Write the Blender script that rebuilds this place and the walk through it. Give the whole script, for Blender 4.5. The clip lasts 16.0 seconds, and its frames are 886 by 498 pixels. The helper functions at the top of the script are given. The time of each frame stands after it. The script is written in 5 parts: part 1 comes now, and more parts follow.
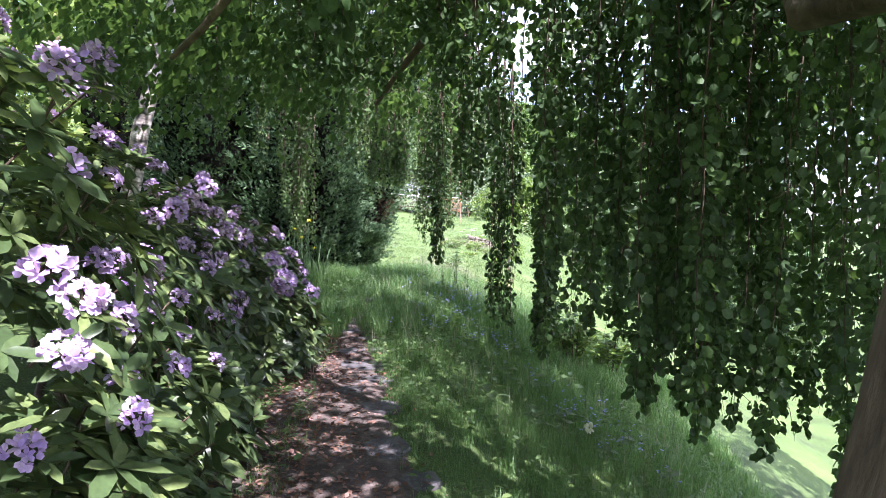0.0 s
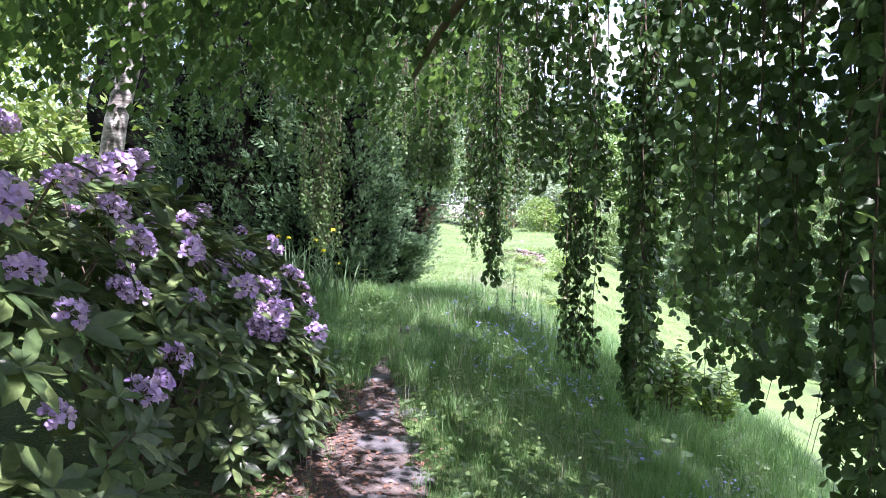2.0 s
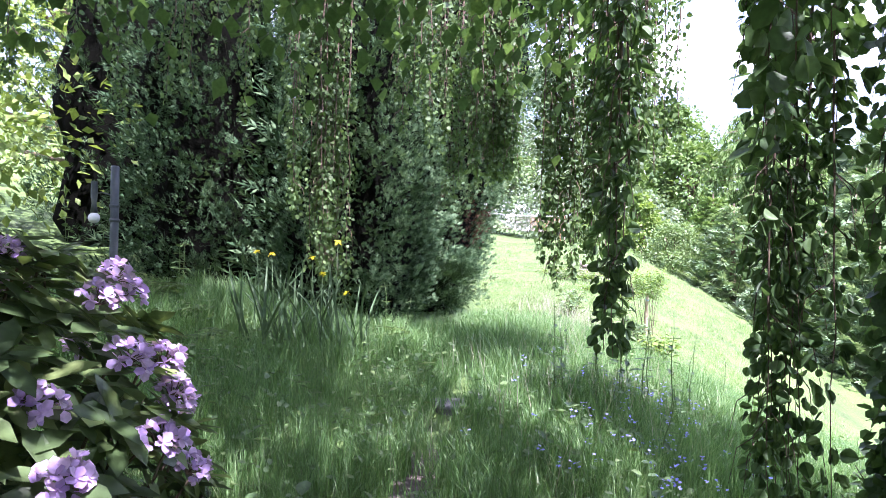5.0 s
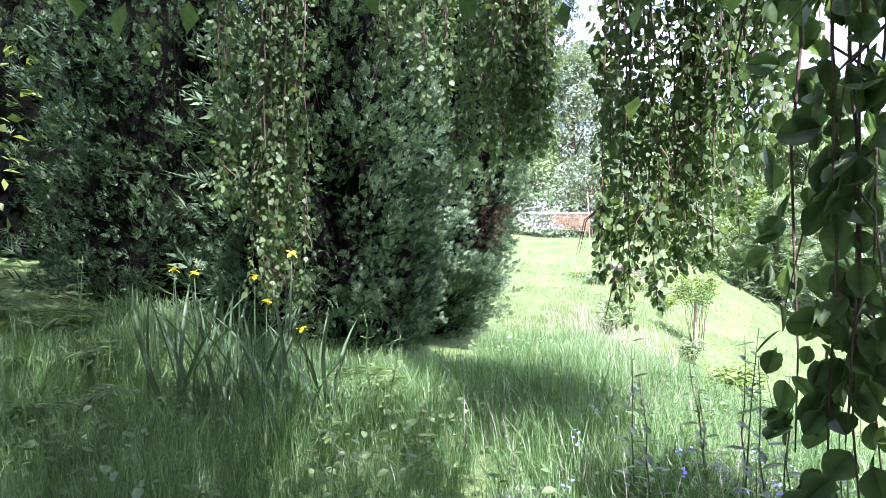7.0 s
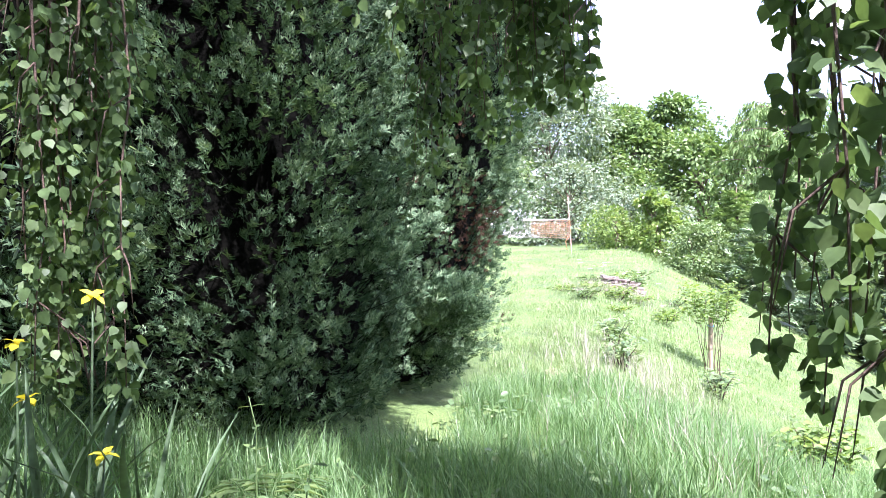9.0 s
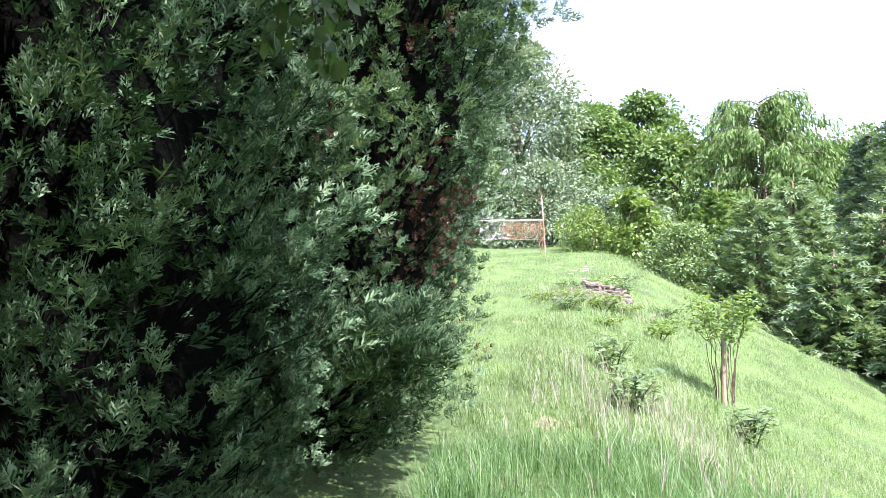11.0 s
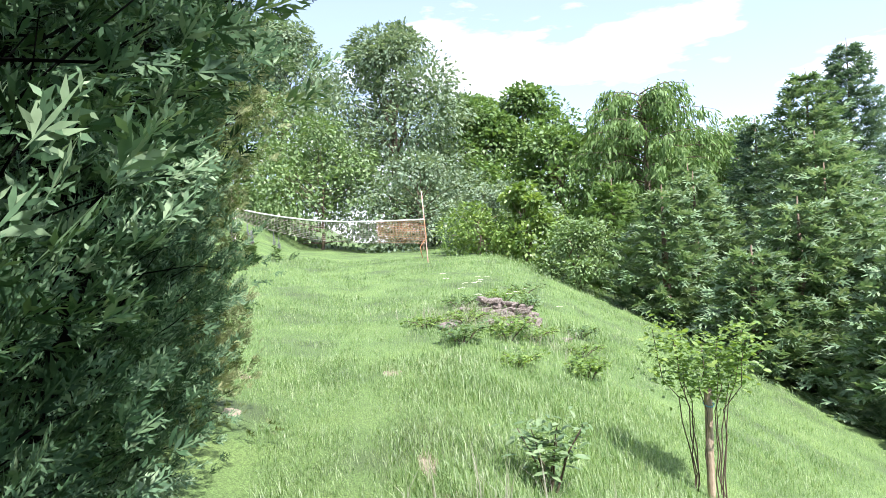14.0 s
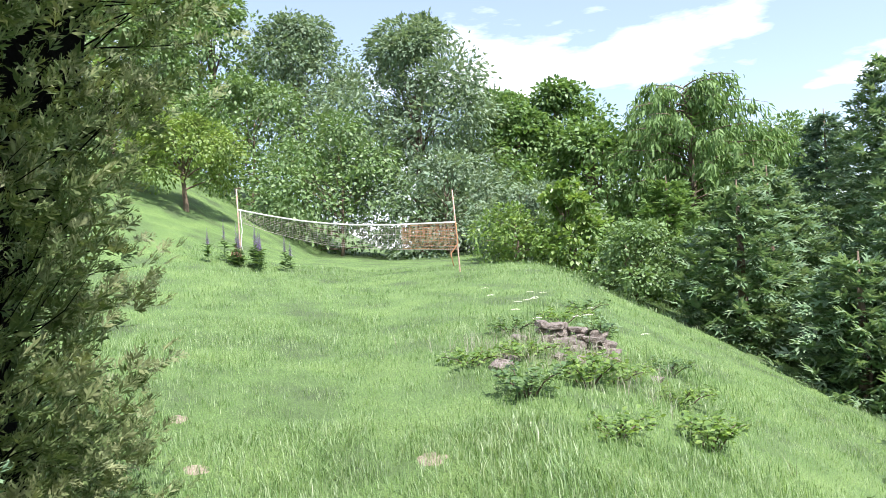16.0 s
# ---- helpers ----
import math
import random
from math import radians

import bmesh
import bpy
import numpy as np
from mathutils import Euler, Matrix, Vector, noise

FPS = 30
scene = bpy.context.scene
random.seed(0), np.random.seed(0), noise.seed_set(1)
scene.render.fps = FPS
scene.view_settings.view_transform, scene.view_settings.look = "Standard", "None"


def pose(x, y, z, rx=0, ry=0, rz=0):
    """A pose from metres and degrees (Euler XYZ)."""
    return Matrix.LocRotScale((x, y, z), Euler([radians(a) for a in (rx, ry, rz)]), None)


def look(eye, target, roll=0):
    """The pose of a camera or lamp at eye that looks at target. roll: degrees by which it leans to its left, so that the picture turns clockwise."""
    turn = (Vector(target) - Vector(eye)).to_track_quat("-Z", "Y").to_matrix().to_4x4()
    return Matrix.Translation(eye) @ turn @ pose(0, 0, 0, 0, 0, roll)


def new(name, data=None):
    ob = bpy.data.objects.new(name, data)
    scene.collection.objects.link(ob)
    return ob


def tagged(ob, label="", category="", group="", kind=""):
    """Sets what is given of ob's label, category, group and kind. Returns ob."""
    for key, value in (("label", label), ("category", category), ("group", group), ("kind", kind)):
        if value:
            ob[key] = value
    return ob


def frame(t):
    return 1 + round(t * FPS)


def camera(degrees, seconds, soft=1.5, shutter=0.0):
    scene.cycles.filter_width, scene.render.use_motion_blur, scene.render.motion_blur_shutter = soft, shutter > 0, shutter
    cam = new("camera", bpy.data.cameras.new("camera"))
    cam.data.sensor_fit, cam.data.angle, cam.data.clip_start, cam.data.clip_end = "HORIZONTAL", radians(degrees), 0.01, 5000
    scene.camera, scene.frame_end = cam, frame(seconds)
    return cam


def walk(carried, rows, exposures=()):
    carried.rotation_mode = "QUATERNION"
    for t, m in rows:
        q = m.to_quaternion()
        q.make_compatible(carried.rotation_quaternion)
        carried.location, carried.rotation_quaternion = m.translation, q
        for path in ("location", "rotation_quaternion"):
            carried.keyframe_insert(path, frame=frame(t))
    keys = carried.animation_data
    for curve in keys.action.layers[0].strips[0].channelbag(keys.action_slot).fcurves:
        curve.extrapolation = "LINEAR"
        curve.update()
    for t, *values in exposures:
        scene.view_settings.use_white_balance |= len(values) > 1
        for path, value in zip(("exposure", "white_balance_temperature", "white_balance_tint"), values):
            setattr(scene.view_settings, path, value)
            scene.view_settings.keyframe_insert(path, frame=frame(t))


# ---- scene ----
cam = camera(65.8, 16.0, soft=0.6)
PATH = [
    (0, (0.034, 0.058, 1.462), (0.018, 2.056, 1.379), 0.8),
    (0.5, (-0.008, 0.675, 1.46), (-0.044, 2.673, 1.382), 0.9),
    (1, (-0.055, 1.248, 1.456), (-0.115, 3.246, 1.383), 0.9),
    (1.5, (-0.088, 1.754, 1.448), (-0.189, 3.751, 1.382), 0.9),
    (2, (-0.156, 2.34, 1.42), (-0.294, 4.335, 1.371), 0.8),
    (2.5, (-0.232, 2.925, 1.396), (-0.391, 4.919, 1.36), 0.8),
    (3, (-0.349, 3.594, 1.377), (-0.52, 5.587, 1.353), 0.7),
    (3.5, (-0.399, 4.151, 1.374), (-0.6, 6.141, 1.357), 0.8),
    (4, (-0.473, 4.708, 1.388), (-0.697, 6.695, 1.375), 1.2),
    (4.2, (-0.491, 4.897, 1.397), (-0.729, 6.883, 1.384), 1.4),
    (6.3, (-0.592, 7.202, 1.507), (-0.92, 9.175, 1.48), -0.4),
    (6.5, (-0.623, 7.386, 1.489), (-0.954, 9.359, 1.469), -0.4),
    (7, (-0.726, 7.935, 1.5), (-1.054, 9.908, 1.482), -0.4),
    (7.5, (-0.821, 8.498, 1.539), (-1.14, 10.472, 1.512), -0.5),
    (8, (-0.917, 9.012, 1.545), (-1.211, 10.99, 1.527), -0.7),
    (8.2, (-0.961, 9.208, 1.551), (-1.235, 11.189, 1.538), -0.7),
    (10.3, (-1.064, 11.627, 1.552), (-1.296, 13.613, 1.58), -1.9),
    (10.5, (-1.088, 11.796, 1.549), (-1.306, 13.784, 1.575), -1.8),
    (11, (-1.147, 12.309, 1.561), (-1.303, 14.303, 1.575), -1.4),
    (11.5, (-1.161, 12.923, 1.587), (-1.25, 14.921, 1.583), -1.2),
    (12, (-1.17, 13.478, 1.57), (-1.2, 15.478, 1.58), -2.3),
    (12.5, (-1.147, 14.162, 1.588), (-1.108, 16.161, 1.596), -2.6),
    (13, (-1.128, 14.815, 1.666), (-1.013, 16.812, 1.659), -2.6),
    (13.5, (-1.039, 15.574, 1.73), (-0.868, 17.567, 1.718), -2.5),
    (14, (-0.886, 16.301, 1.716), (-0.698, 18.292, 1.72), -3.2),
    (14.5, (-0.915, 16.833, 1.72), (-0.73, 18.824, 1.723), -2.9),
    (15, (-0.907, 17.703, 1.724), (-0.739, 19.696, 1.735), -3.0),
    (15.5, (-0.882, 18.429, 1.77), (-0.739, 20.424, 1.785), -3.2),
    (16, (-0.948, 19.21, 1.793), (-0.824, 21.206, 1.816), -3.3),
]
walk(cam, [(t, look(eye, target, roll)) for t, eye, target, roll in PATH], [(0, 1.95, 5750, 33), (2.5, 2.25, 5650, 37), (4.2, 2.35, 5600, 39), (8, 2.35, 5600, 41), (10.3, 2.0, 5800, 32), (13, 1.6, 5900, 22), (16, 1.20, 5950, 17)])

# ---- world, sun ----
SUN_TO = Vector((0.37, -0.55, 0.98)).normalized()
world = bpy.data.worlds.new("world")
scene.world = world
world.use_nodes = True
wn, wl = world.node_tree.nodes, world.node_tree.links
wn.clear()
w_out = wn.new("ShaderNodeOutputWorld")
w_bg = wn.new("ShaderNodeBackground")
w_bg.inputs["Strength"].default_value = 0.10
w_sky = wn.new("ShaderNodeTexSky")
w_sky.sky_type = "NISHITA"
w_sky.sun_disc = False
w_sky.sun_elevation = math.asin(SUN_TO.z)
w_sky.sun_rotation = math.atan2(SUN_TO.x, SUN_TO.y)
w_co = wn.new("ShaderNodeTexCoord")
w_map = wn.new("ShaderNodeMapping")
w_map.inputs["Scale"].default_value = (1.0, 1.0, 3.4)
w_map.inputs["Rotation"].default_value = (0.0, 0.35, 0.5)
w_noise = wn.new("ShaderNodeTexNoise")
w_noise.inputs["Scale"].default_value = 2.3
w_noise.inputs["Detail"].default_value = 7
w_noise.inputs["Roughness"].default_value = 0.55
w_ramp = wn.new("ShaderNodeValToRGB")
w_ramp.color_ramp.elements[0].position = 0.50
w_ramp.color_ramp.elements[0].color = (0.12, 0.12, 0.12, 1)
w_ramp.color_ramp.elements[1].position = 0.64
w_mix = wn.new("ShaderNodeMixRGB")
w_mix.inputs[2].default_value = (11.5, 11.8, 12.2, 1)
wl.new(w_co.outputs["Generated"], w_map.inputs["Vector"])
wl.new(w_map.outputs["Vector"], w_noise.inputs["Vector"])
wl.new(w_noise.outputs["Fac"], w_ramp.inputs["Fac"])
wl.new(w_ramp.outputs["Color"], w_mix.inputs["Fac"])
wl.new(w_sky.outputs["Color"], w_mix.inputs[1])
wl.new(w_mix.outputs["Color"], w_bg.inputs["Color"])
wl.new(w_bg.outputs["Background"], w_out.inputs["Surface"])

sun_data = bpy.data.lights.new("sun", "SUN")
sun_data.energy = 5.0
sun_data.angle = radians(0.55)
sun_data.color = (1.0, 0.95, 0.86)
sun = new("sun", sun_data)
sun.matrix_world = look(SUN_TO * 60, (0, 0, 0))

# ---- materials ----


def nodes_of(name):
    m = bpy.data.materials.new(name)
    m.use_nodes = True
    t = m.node_tree
    return m, t.nodes, t.links, t.nodes["Principled BSDF"]


def ramp(nodes, stops):
    r = nodes.new("ShaderNodeValToRGB")
    e = r.color_ramp.elements
    while len(e) < len(stops):
        e.new(0.5)
    for el, (p, c) in zip(e, stops):
        el.position, el.color = p, (*c, 1)
    return r


def leaf_mat(name, dark, mid, light, rough=0.45, through_light=0.35, spec=0.5, grain=40.0):
    """Leaf: colour varies from leaf to leaf and in larger patches, light shines through."""
    m, n, l, b = nodes_of(name)
    geo = n.new("ShaderNodeNewGeometry")
    co = n.new("ShaderNodeTexCoord")
    big = n.new("ShaderNodeTexNoise")
    big.inputs["Scale"].default_value = 1.3
    big.inputs["Detail"].default_value = 3
    fine = n.new("ShaderNodeTexNoise")
    fine.inputs["Scale"].default_value = grain
    l.new(co.outputs["Object"], big.inputs["Vector"])
    l.new(co.outputs["Object"], fine.inputs["Vector"])
    add = n.new("ShaderNodeMath")
    add.operation = "MULTIPLY_ADD"
    add.inputs[1].default_value = 0.55
    l.new(geo.outputs["Random Per Island"], add.inputs[0])
    mul = n.new("ShaderNodeMath")
    mul.operation = "MULTIPLY"
    mul.inputs[1].default_value = 0.5
    l.new(big.outputs["Fac"], mul.inputs[0])
    l.new(mul.outputs[0], add.inputs[2])
    if mid[1] > mid[0]:
        dark, mid, light = [(c[0] * 1.06, c[1] * 1.0, c[2] * 1.45) for c in (dark, mid, light)]
    r = ramp(n, [(0.12, dark), (0.5, mid), (0.85, light)])
    l.new(add.outputs[0], r.inputs["Fac"])
    var = n.new("ShaderNodeHueSaturation")
    fr = n.new("ShaderNodeMapRange")
    fr.inputs["From Min"].default_value, fr.inputs["From Max"].default_value = 0.3, 0.7
    fr.inputs["To Min"].default_value, fr.inputs["To Max"].default_value = 0.8, 1.2
    l.new(fine.outputs["Fac"], fr.inputs["Value"])
    l.new(fr.outputs[0], var.inputs["Value"])
    l.new(r.outputs["Color"], var.inputs["Color"])
    l.new(var.outputs["Color"], b.inputs["Base Color"])
    b.inputs["Roughness"].default_value = rough
    b.inputs["Specular IOR Level"].default_value = spec
    bump = n.new("ShaderNodeBump")
    bump.inputs["Strength"].default_value = 0.25
    bump.inputs["Distance"].default_value = 0.004
    l.new(fine.outputs["Fac"], bump.inputs["Height"])
    l.new(bump.outputs["Normal"], b.inputs["Normal"])
    if through_light:
        tr = n.new("ShaderNodeBsdfTranslucent")
        warm = n.new("ShaderNodeMixRGB")
        warm.blend_type = "MULTIPLY"
        warm.inputs["Fac"].default_value = 1
        warm.inputs[2].default_value = (1.3, 1.3, 0.7, 1)
        l.new(var.outputs["Color"], warm.inputs[1])
        l.new(warm.outputs["Color"], tr.inputs["Color"])
        mx = n.new("ShaderNodeMixShader")
        mx.inputs["Fac"].default_value = through_light
        l.new(b.outputs["BSDF"], mx.inputs[1])
        l.new(tr.outputs["BSDF"], mx.inputs[2])
        l.new(mx.outputs["Shader"], n["Material Output"].inputs["Surface"])
    return m


def rough_mat(name, stops, scale=6.0, detail=8, rough=0.85, bump_strength=0.6, bump_scale=None, stretch=(1, 1, 1), metal=0.0, distance=0.02):
    """Bark, stone, soil, wood: two scales of noise in colour and relief."""
    m, n, l, b = nodes_of(name)
    co = n.new("ShaderNodeTexCoord")
    mp = n.new("ShaderNodeMapping")
    mp.inputs["Scale"].default_value = stretch
    l.new(co.outputs["Object"], mp.inputs["Vector"])
    a = n.new("ShaderNodeTexNoise")
    a.inputs["Scale"].default_value, a.inputs["Detail"].default_value = scale, detail
    a.inputs["Roughness"].default_value = 0.65
    l.new(mp.outputs["Vector"], a.inputs["Vector"])
    r = ramp(n, stops)
    l.new(a.outputs["Fac"], r.inputs["Fac"])
    l.new(r.outputs["Color"], b.inputs["Base Color"])
    c = n.new("ShaderNodeTexNoise")
    c.inputs["Scale"].default_value, c.inputs["Detail"].default_value = bump_scale or scale * 4, 6
    l.new(mp.outputs["Vector"], c.inputs["Vector"])
    bump = n.new("ShaderNodeBump")
    bump.inputs["Strength"].default_value, bump.inputs["Distance"].default_value = bump_strength, distance
    l.new(c.outputs["Fac"], bump.inputs["Height"])
    l.new(bump.outputs["Normal"], b.inputs["Normal"])
    b.inputs["Roughness"].default_value, b.inputs["Metallic"].default_value = rough, metal
    return m


M = {}
M["elm_leaf"] = leaf_mat("elm_leaf", (0.034, 0.072, 0.020), (0.060, 0.122, 0.030), (0.105, 0.190, 0.045), 0.45, 0.45, 0.4)
M["birch_leaf"] = leaf_mat("birch_leaf", (0.042, 0.085, 0.022), (0.072, 0.135, 0.032), (0.115, 0.190, 0.045), 0.52, 0.42, 0.3)
M["rhodo_leaf"] = leaf_mat("rhodo_leaf", (0.034, 0.066, 0.020), (0.070, 0.120, 0.030), (0.165, 0.230, 0.055), 0.34, 0.20, 0.5)
M["petal"] = leaf_mat("petal", (0.38, 0.26, 0.60), (0.52, 0.38, 0.71), (0.71, 0.57, 0.82), 0.6, 0.3, 0.2)
M["cypress"] = leaf_mat("cypress", (0.014, 0.036, 0.012), (0.040, 0.088, 0.027), (0.105, 0.175, 0.060), 0.6, 0.18, 0.12)
M["cypress_tip"] = leaf_mat("cypress_tip", (0.038, 0.085, 0.030), (0.100, 0.185, 0.065), (0.240, 0.340, 0.135), 0.55, 0.2, 0.15)
# Brighter, yellower cypress copy: sunlight on the row's far end put into colour.
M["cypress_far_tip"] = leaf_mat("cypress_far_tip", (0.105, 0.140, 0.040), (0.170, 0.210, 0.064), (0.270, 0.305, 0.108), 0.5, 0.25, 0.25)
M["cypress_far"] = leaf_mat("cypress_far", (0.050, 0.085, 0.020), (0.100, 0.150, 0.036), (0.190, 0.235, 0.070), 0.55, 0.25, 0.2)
M["cypress_dead"] = leaf_mat("cypress_dead", (0.030, 0.017, 0.012), (0.066, 0.036, 0.025), (0.115, 0.066, 0.046), 0.9, 0.1, 0.05)
M["grass"] = leaf_mat("grass", (0.050, 0.120, 0.028), (0.105, 0.220, 0.050), (0.210, 0.345, 0.105), 0.42, 0.45, 0.35)
M["lawn"] = leaf_mat("lawn", (0.070, 0.145, 0.030), (0.150, 0.255, 0.058), (0.330, 0.420, 0.165), 0.45, 0.42)
M["straw"] = leaf_mat("straw", (0.20, 0.23, 0.10), (0.30, 0.32, 0.16), (0.42, 0.42, 0.26), 0.6, 0.35)
M["iris_leaf"] = leaf_mat("iris_leaf", (0.030, 0.065, 0.020), (0.052, 0.105, 0.030), (0.090, 0.150, 0.048), 0.5, 0.25, 0.3)
M["iris_petal"] = leaf_mat("iris_petal", (0.58, 0.50, 0.01), (0.70, 0.62, 0.02), (0.78, 0.72, 0.06), 0.5, 0.3, 0.3)
M["white_petal"] = leaf_mat("white_petal", (0.62, 0.62, 0.52), (0.74, 0.74, 0.66), (0.82, 0.82, 0.78), 0.6, 0.3, 0.3)
M["lupin"] = leaf_mat("lupin", (0.16, 0.12, 0.34), (0.26, 0.20, 0.42), (0.38, 0.30, 0.46), 0.6, 0.2, 0.3)
M["pink"] = leaf_mat("pink", (0.42, 0.16, 0.20), (0.55, 0.25, 0.28), (0.62, 0.38, 0.38), 0.6, 0.2, 0.3)
M["weed_leaf"] = leaf_mat("weed_leaf", (0.055, 0.110, 0.030), (0.090, 0.165, 0.038), (0.150, 0.230, 0.055), 0.45, 0.35)
M["shrub_leaf"] = leaf_mat("shrub_leaf", (0.069, 0.138, 0.025), (0.127, 0.224, 0.034), (0.218, 0.316, 0.052), 0.45, 0.4)
M["peony_leaf"] = leaf_mat("peony_leaf", (0.075, 0.140, 0.045), (0.135, 0.225, 0.070), (0.220, 0.310, 0.110), 0.45, 0.35, 0.3)
M["maple_leaf"] = leaf_mat("maple_leaf", (0.062, 0.128, 0.026), (0.112, 0.208, 0.040), (0.190, 0.295, 0.070), 0.5, 0.32)
M["willow_leaf"] = leaf_mat("willow_leaf", (0.090, 0.150, 0.065), (0.150, 0.225, 0.095), (0.225, 0.300, 0.135), 0.6, 0.3, 0.2)
M["mixed_leaf"] = leaf_mat("mixed_leaf", (0.068, 0.135, 0.03), (0.121, 0.209, 0.049), (0.196, 0.29, 0.081), 0.5, 0.3)
M["apple_leaf"] = leaf_mat("apple_leaf", (0.09, 0.156, 0.024), (0.156, 0.246, 0.036), (0.24, 0.324, 0.06), 0.5, 0.35)
M["larch_leaf"] = leaf_mat("larch_leaf", (0.075, 0.150, 0.032), (0.128, 0.228, 0.048), (0.195, 0.300, 0.080), 0.55, 0.3, 0.2)
M["spruce"] = leaf_mat("spruce", (0.085, 0.160, 0.055), (0.145, 0.240, 0.085), (0.230, 0.310, 0.130), 0.55, 0.3, 0.2)
M["spruce_blue"] = leaf_mat("spruce_blue", (0.068, 0.130, 0.062), (0.115, 0.195, 0.095), (0.185, 0.260, 0.135), 0.55, 0.25, 0.2)
M["bark"] = rough_mat("bark", [(0.3, (0.060, 0.042, 0.028)), (0.55, (0.150, 0.110, 0.070)), (0.75, (0.23, 0.18, 0.12))], 7, 8, 0.9, 1.0, 22, (1, 1, 0.35))
# Blue of the sky's sheen on grass leaves, put into specks.
M["blue_sheen"] = leaf_mat("blue_sheen", (0.20, 0.22, 0.50), (0.28, 0.30, 0.60), (0.40, 0.42, 0.68), 0.5, 0.3, 0.3)
M["twig"] = rough_mat("twig", [(0.3, (0.045, 0.030, 0.020)), (0.7, (0.13, 0.09, 0.06))], 20, 4, 0.85, 0.4)
M["birch_bark"] = rough_mat("birch_bark", [(0.38, (0.05, 0.045, 0.04)), (0.50, (0.26, 0.23, 0.20)), (0.66, (0.62, 0.58, 0.53))], 4, 8, 0.75, 0.7, 18, (1, 1, 3.0))
# Near-black, standing in for the deep shade inside the cypresses.
M["shade_core"] = rough_mat("shade_core", [(0.3, (0.001, 0.0014, 0.0008)), (0.7, (0.0028, 0.003, 0.002))], 9, 6, 1.0, 1.0, 30)
M["shade_core"].node_tree.nodes["Principled BSDF"].inputs["Specular IOR Level"].default_value = 0.05
M["soil"] = rough_mat("soil", [(0.28, (0.050, 0.040, 0.034)), (0.5, (0.110, 0.086, 0.073)), (0.72, (0.21, 0.170, 0.148))], 9, 10, 0.95, 0.9, 60)
M["bare_soil"] = rough_mat("bare_soil", [(0.28, (0.13, 0.105, 0.065)), (0.5, (0.24, 0.20, 0.135)), (0.72, (0.36, 0.31, 0.22))], 12, 10, 0.95, 0.9, 60)
M["litter"] = leaf_mat("litter", (0.11, 0.055, 0.035), (0.20, 0.115, 0.080), (0.36, 0.22, 0.18), 0.8, 0.1, 0.2)
M["slate"] = rough_mat("slate", [(0.3, (0.055, 0.052, 0.052)), (0.52, (0.115, 0.110, 0.110)), (0.72, (0.20, 0.185, 0.175))], 7, 10, 0.75, 0.7, 40)
M["stone"] = rough_mat("stone", [(0.3, (0.085, 0.065, 0.050)), (0.5, (0.20, 0.165, 0.135)), (0.72, (0.36, 0.32, 0.28))], 7, 10, 0.9, 1.0, 40)
M["stake_wood"] = rough_mat("stake_wood", [(0.3, (0.20, 0.145, 0.09)), (0.55, (0.36, 0.28, 0.19)), (0.75, (0.48, 0.40, 0.30))], 5, 8, 0.85, 0.5, 40, (8, 8, 0.8))
M["rust"] = rough_mat("rust", [(0.3, (0.30, 0.15, 0.10)), (0.52, (0.46, 0.30, 0.23)), (0.75, (0.62, 0.52, 0.46))], 9, 8, 0.7, 0.3, 50)
M["net_white"] = rough_mat("net_white", [(0.3, (0.30, 0.26, 0.22)), (0.7, (0.46, 0.40, 0.36))], 3, 3, 0.8, 0.1)
M["net_cord"] = rough_mat("net_cord", [(0.3, (0.40, 0.17, 0.07)), (0.7, (0.58, 0.32, 0.17))], 3, 3, 0.8, 0.1)
M["net_tape"] = rough_mat("net_tape", [(0.3, (0.62, 0.60, 0.58)), (0.7, (0.80, 0.78, 0.76))], 9, 4, 0.8, 0.2)
M["pipe"] = rough_mat("pipe", [(0.3, (0.045, 0.055, 0.065)), (0.6, (0.085, 0.095, 0.105)), (0.8, (0.14, 0.14, 0.13))], 6, 8, 0.5, 0.25, 30, metal=0.4)
M["globe_glass"] = rough_mat("globe_glass", [(0.3, (0.62, 0.62, 0.64)), (0.7, (0.74, 0.74, 0.76))], 4, 4, 0.25, 0.05)
M["cord_blue"] = rough_mat("cord_blue", [(0.3, (0.12, 0.30, 0.42)), (0.7, (0.22, 0.42, 0.52))], 9, 4, 0.7, 0.2)


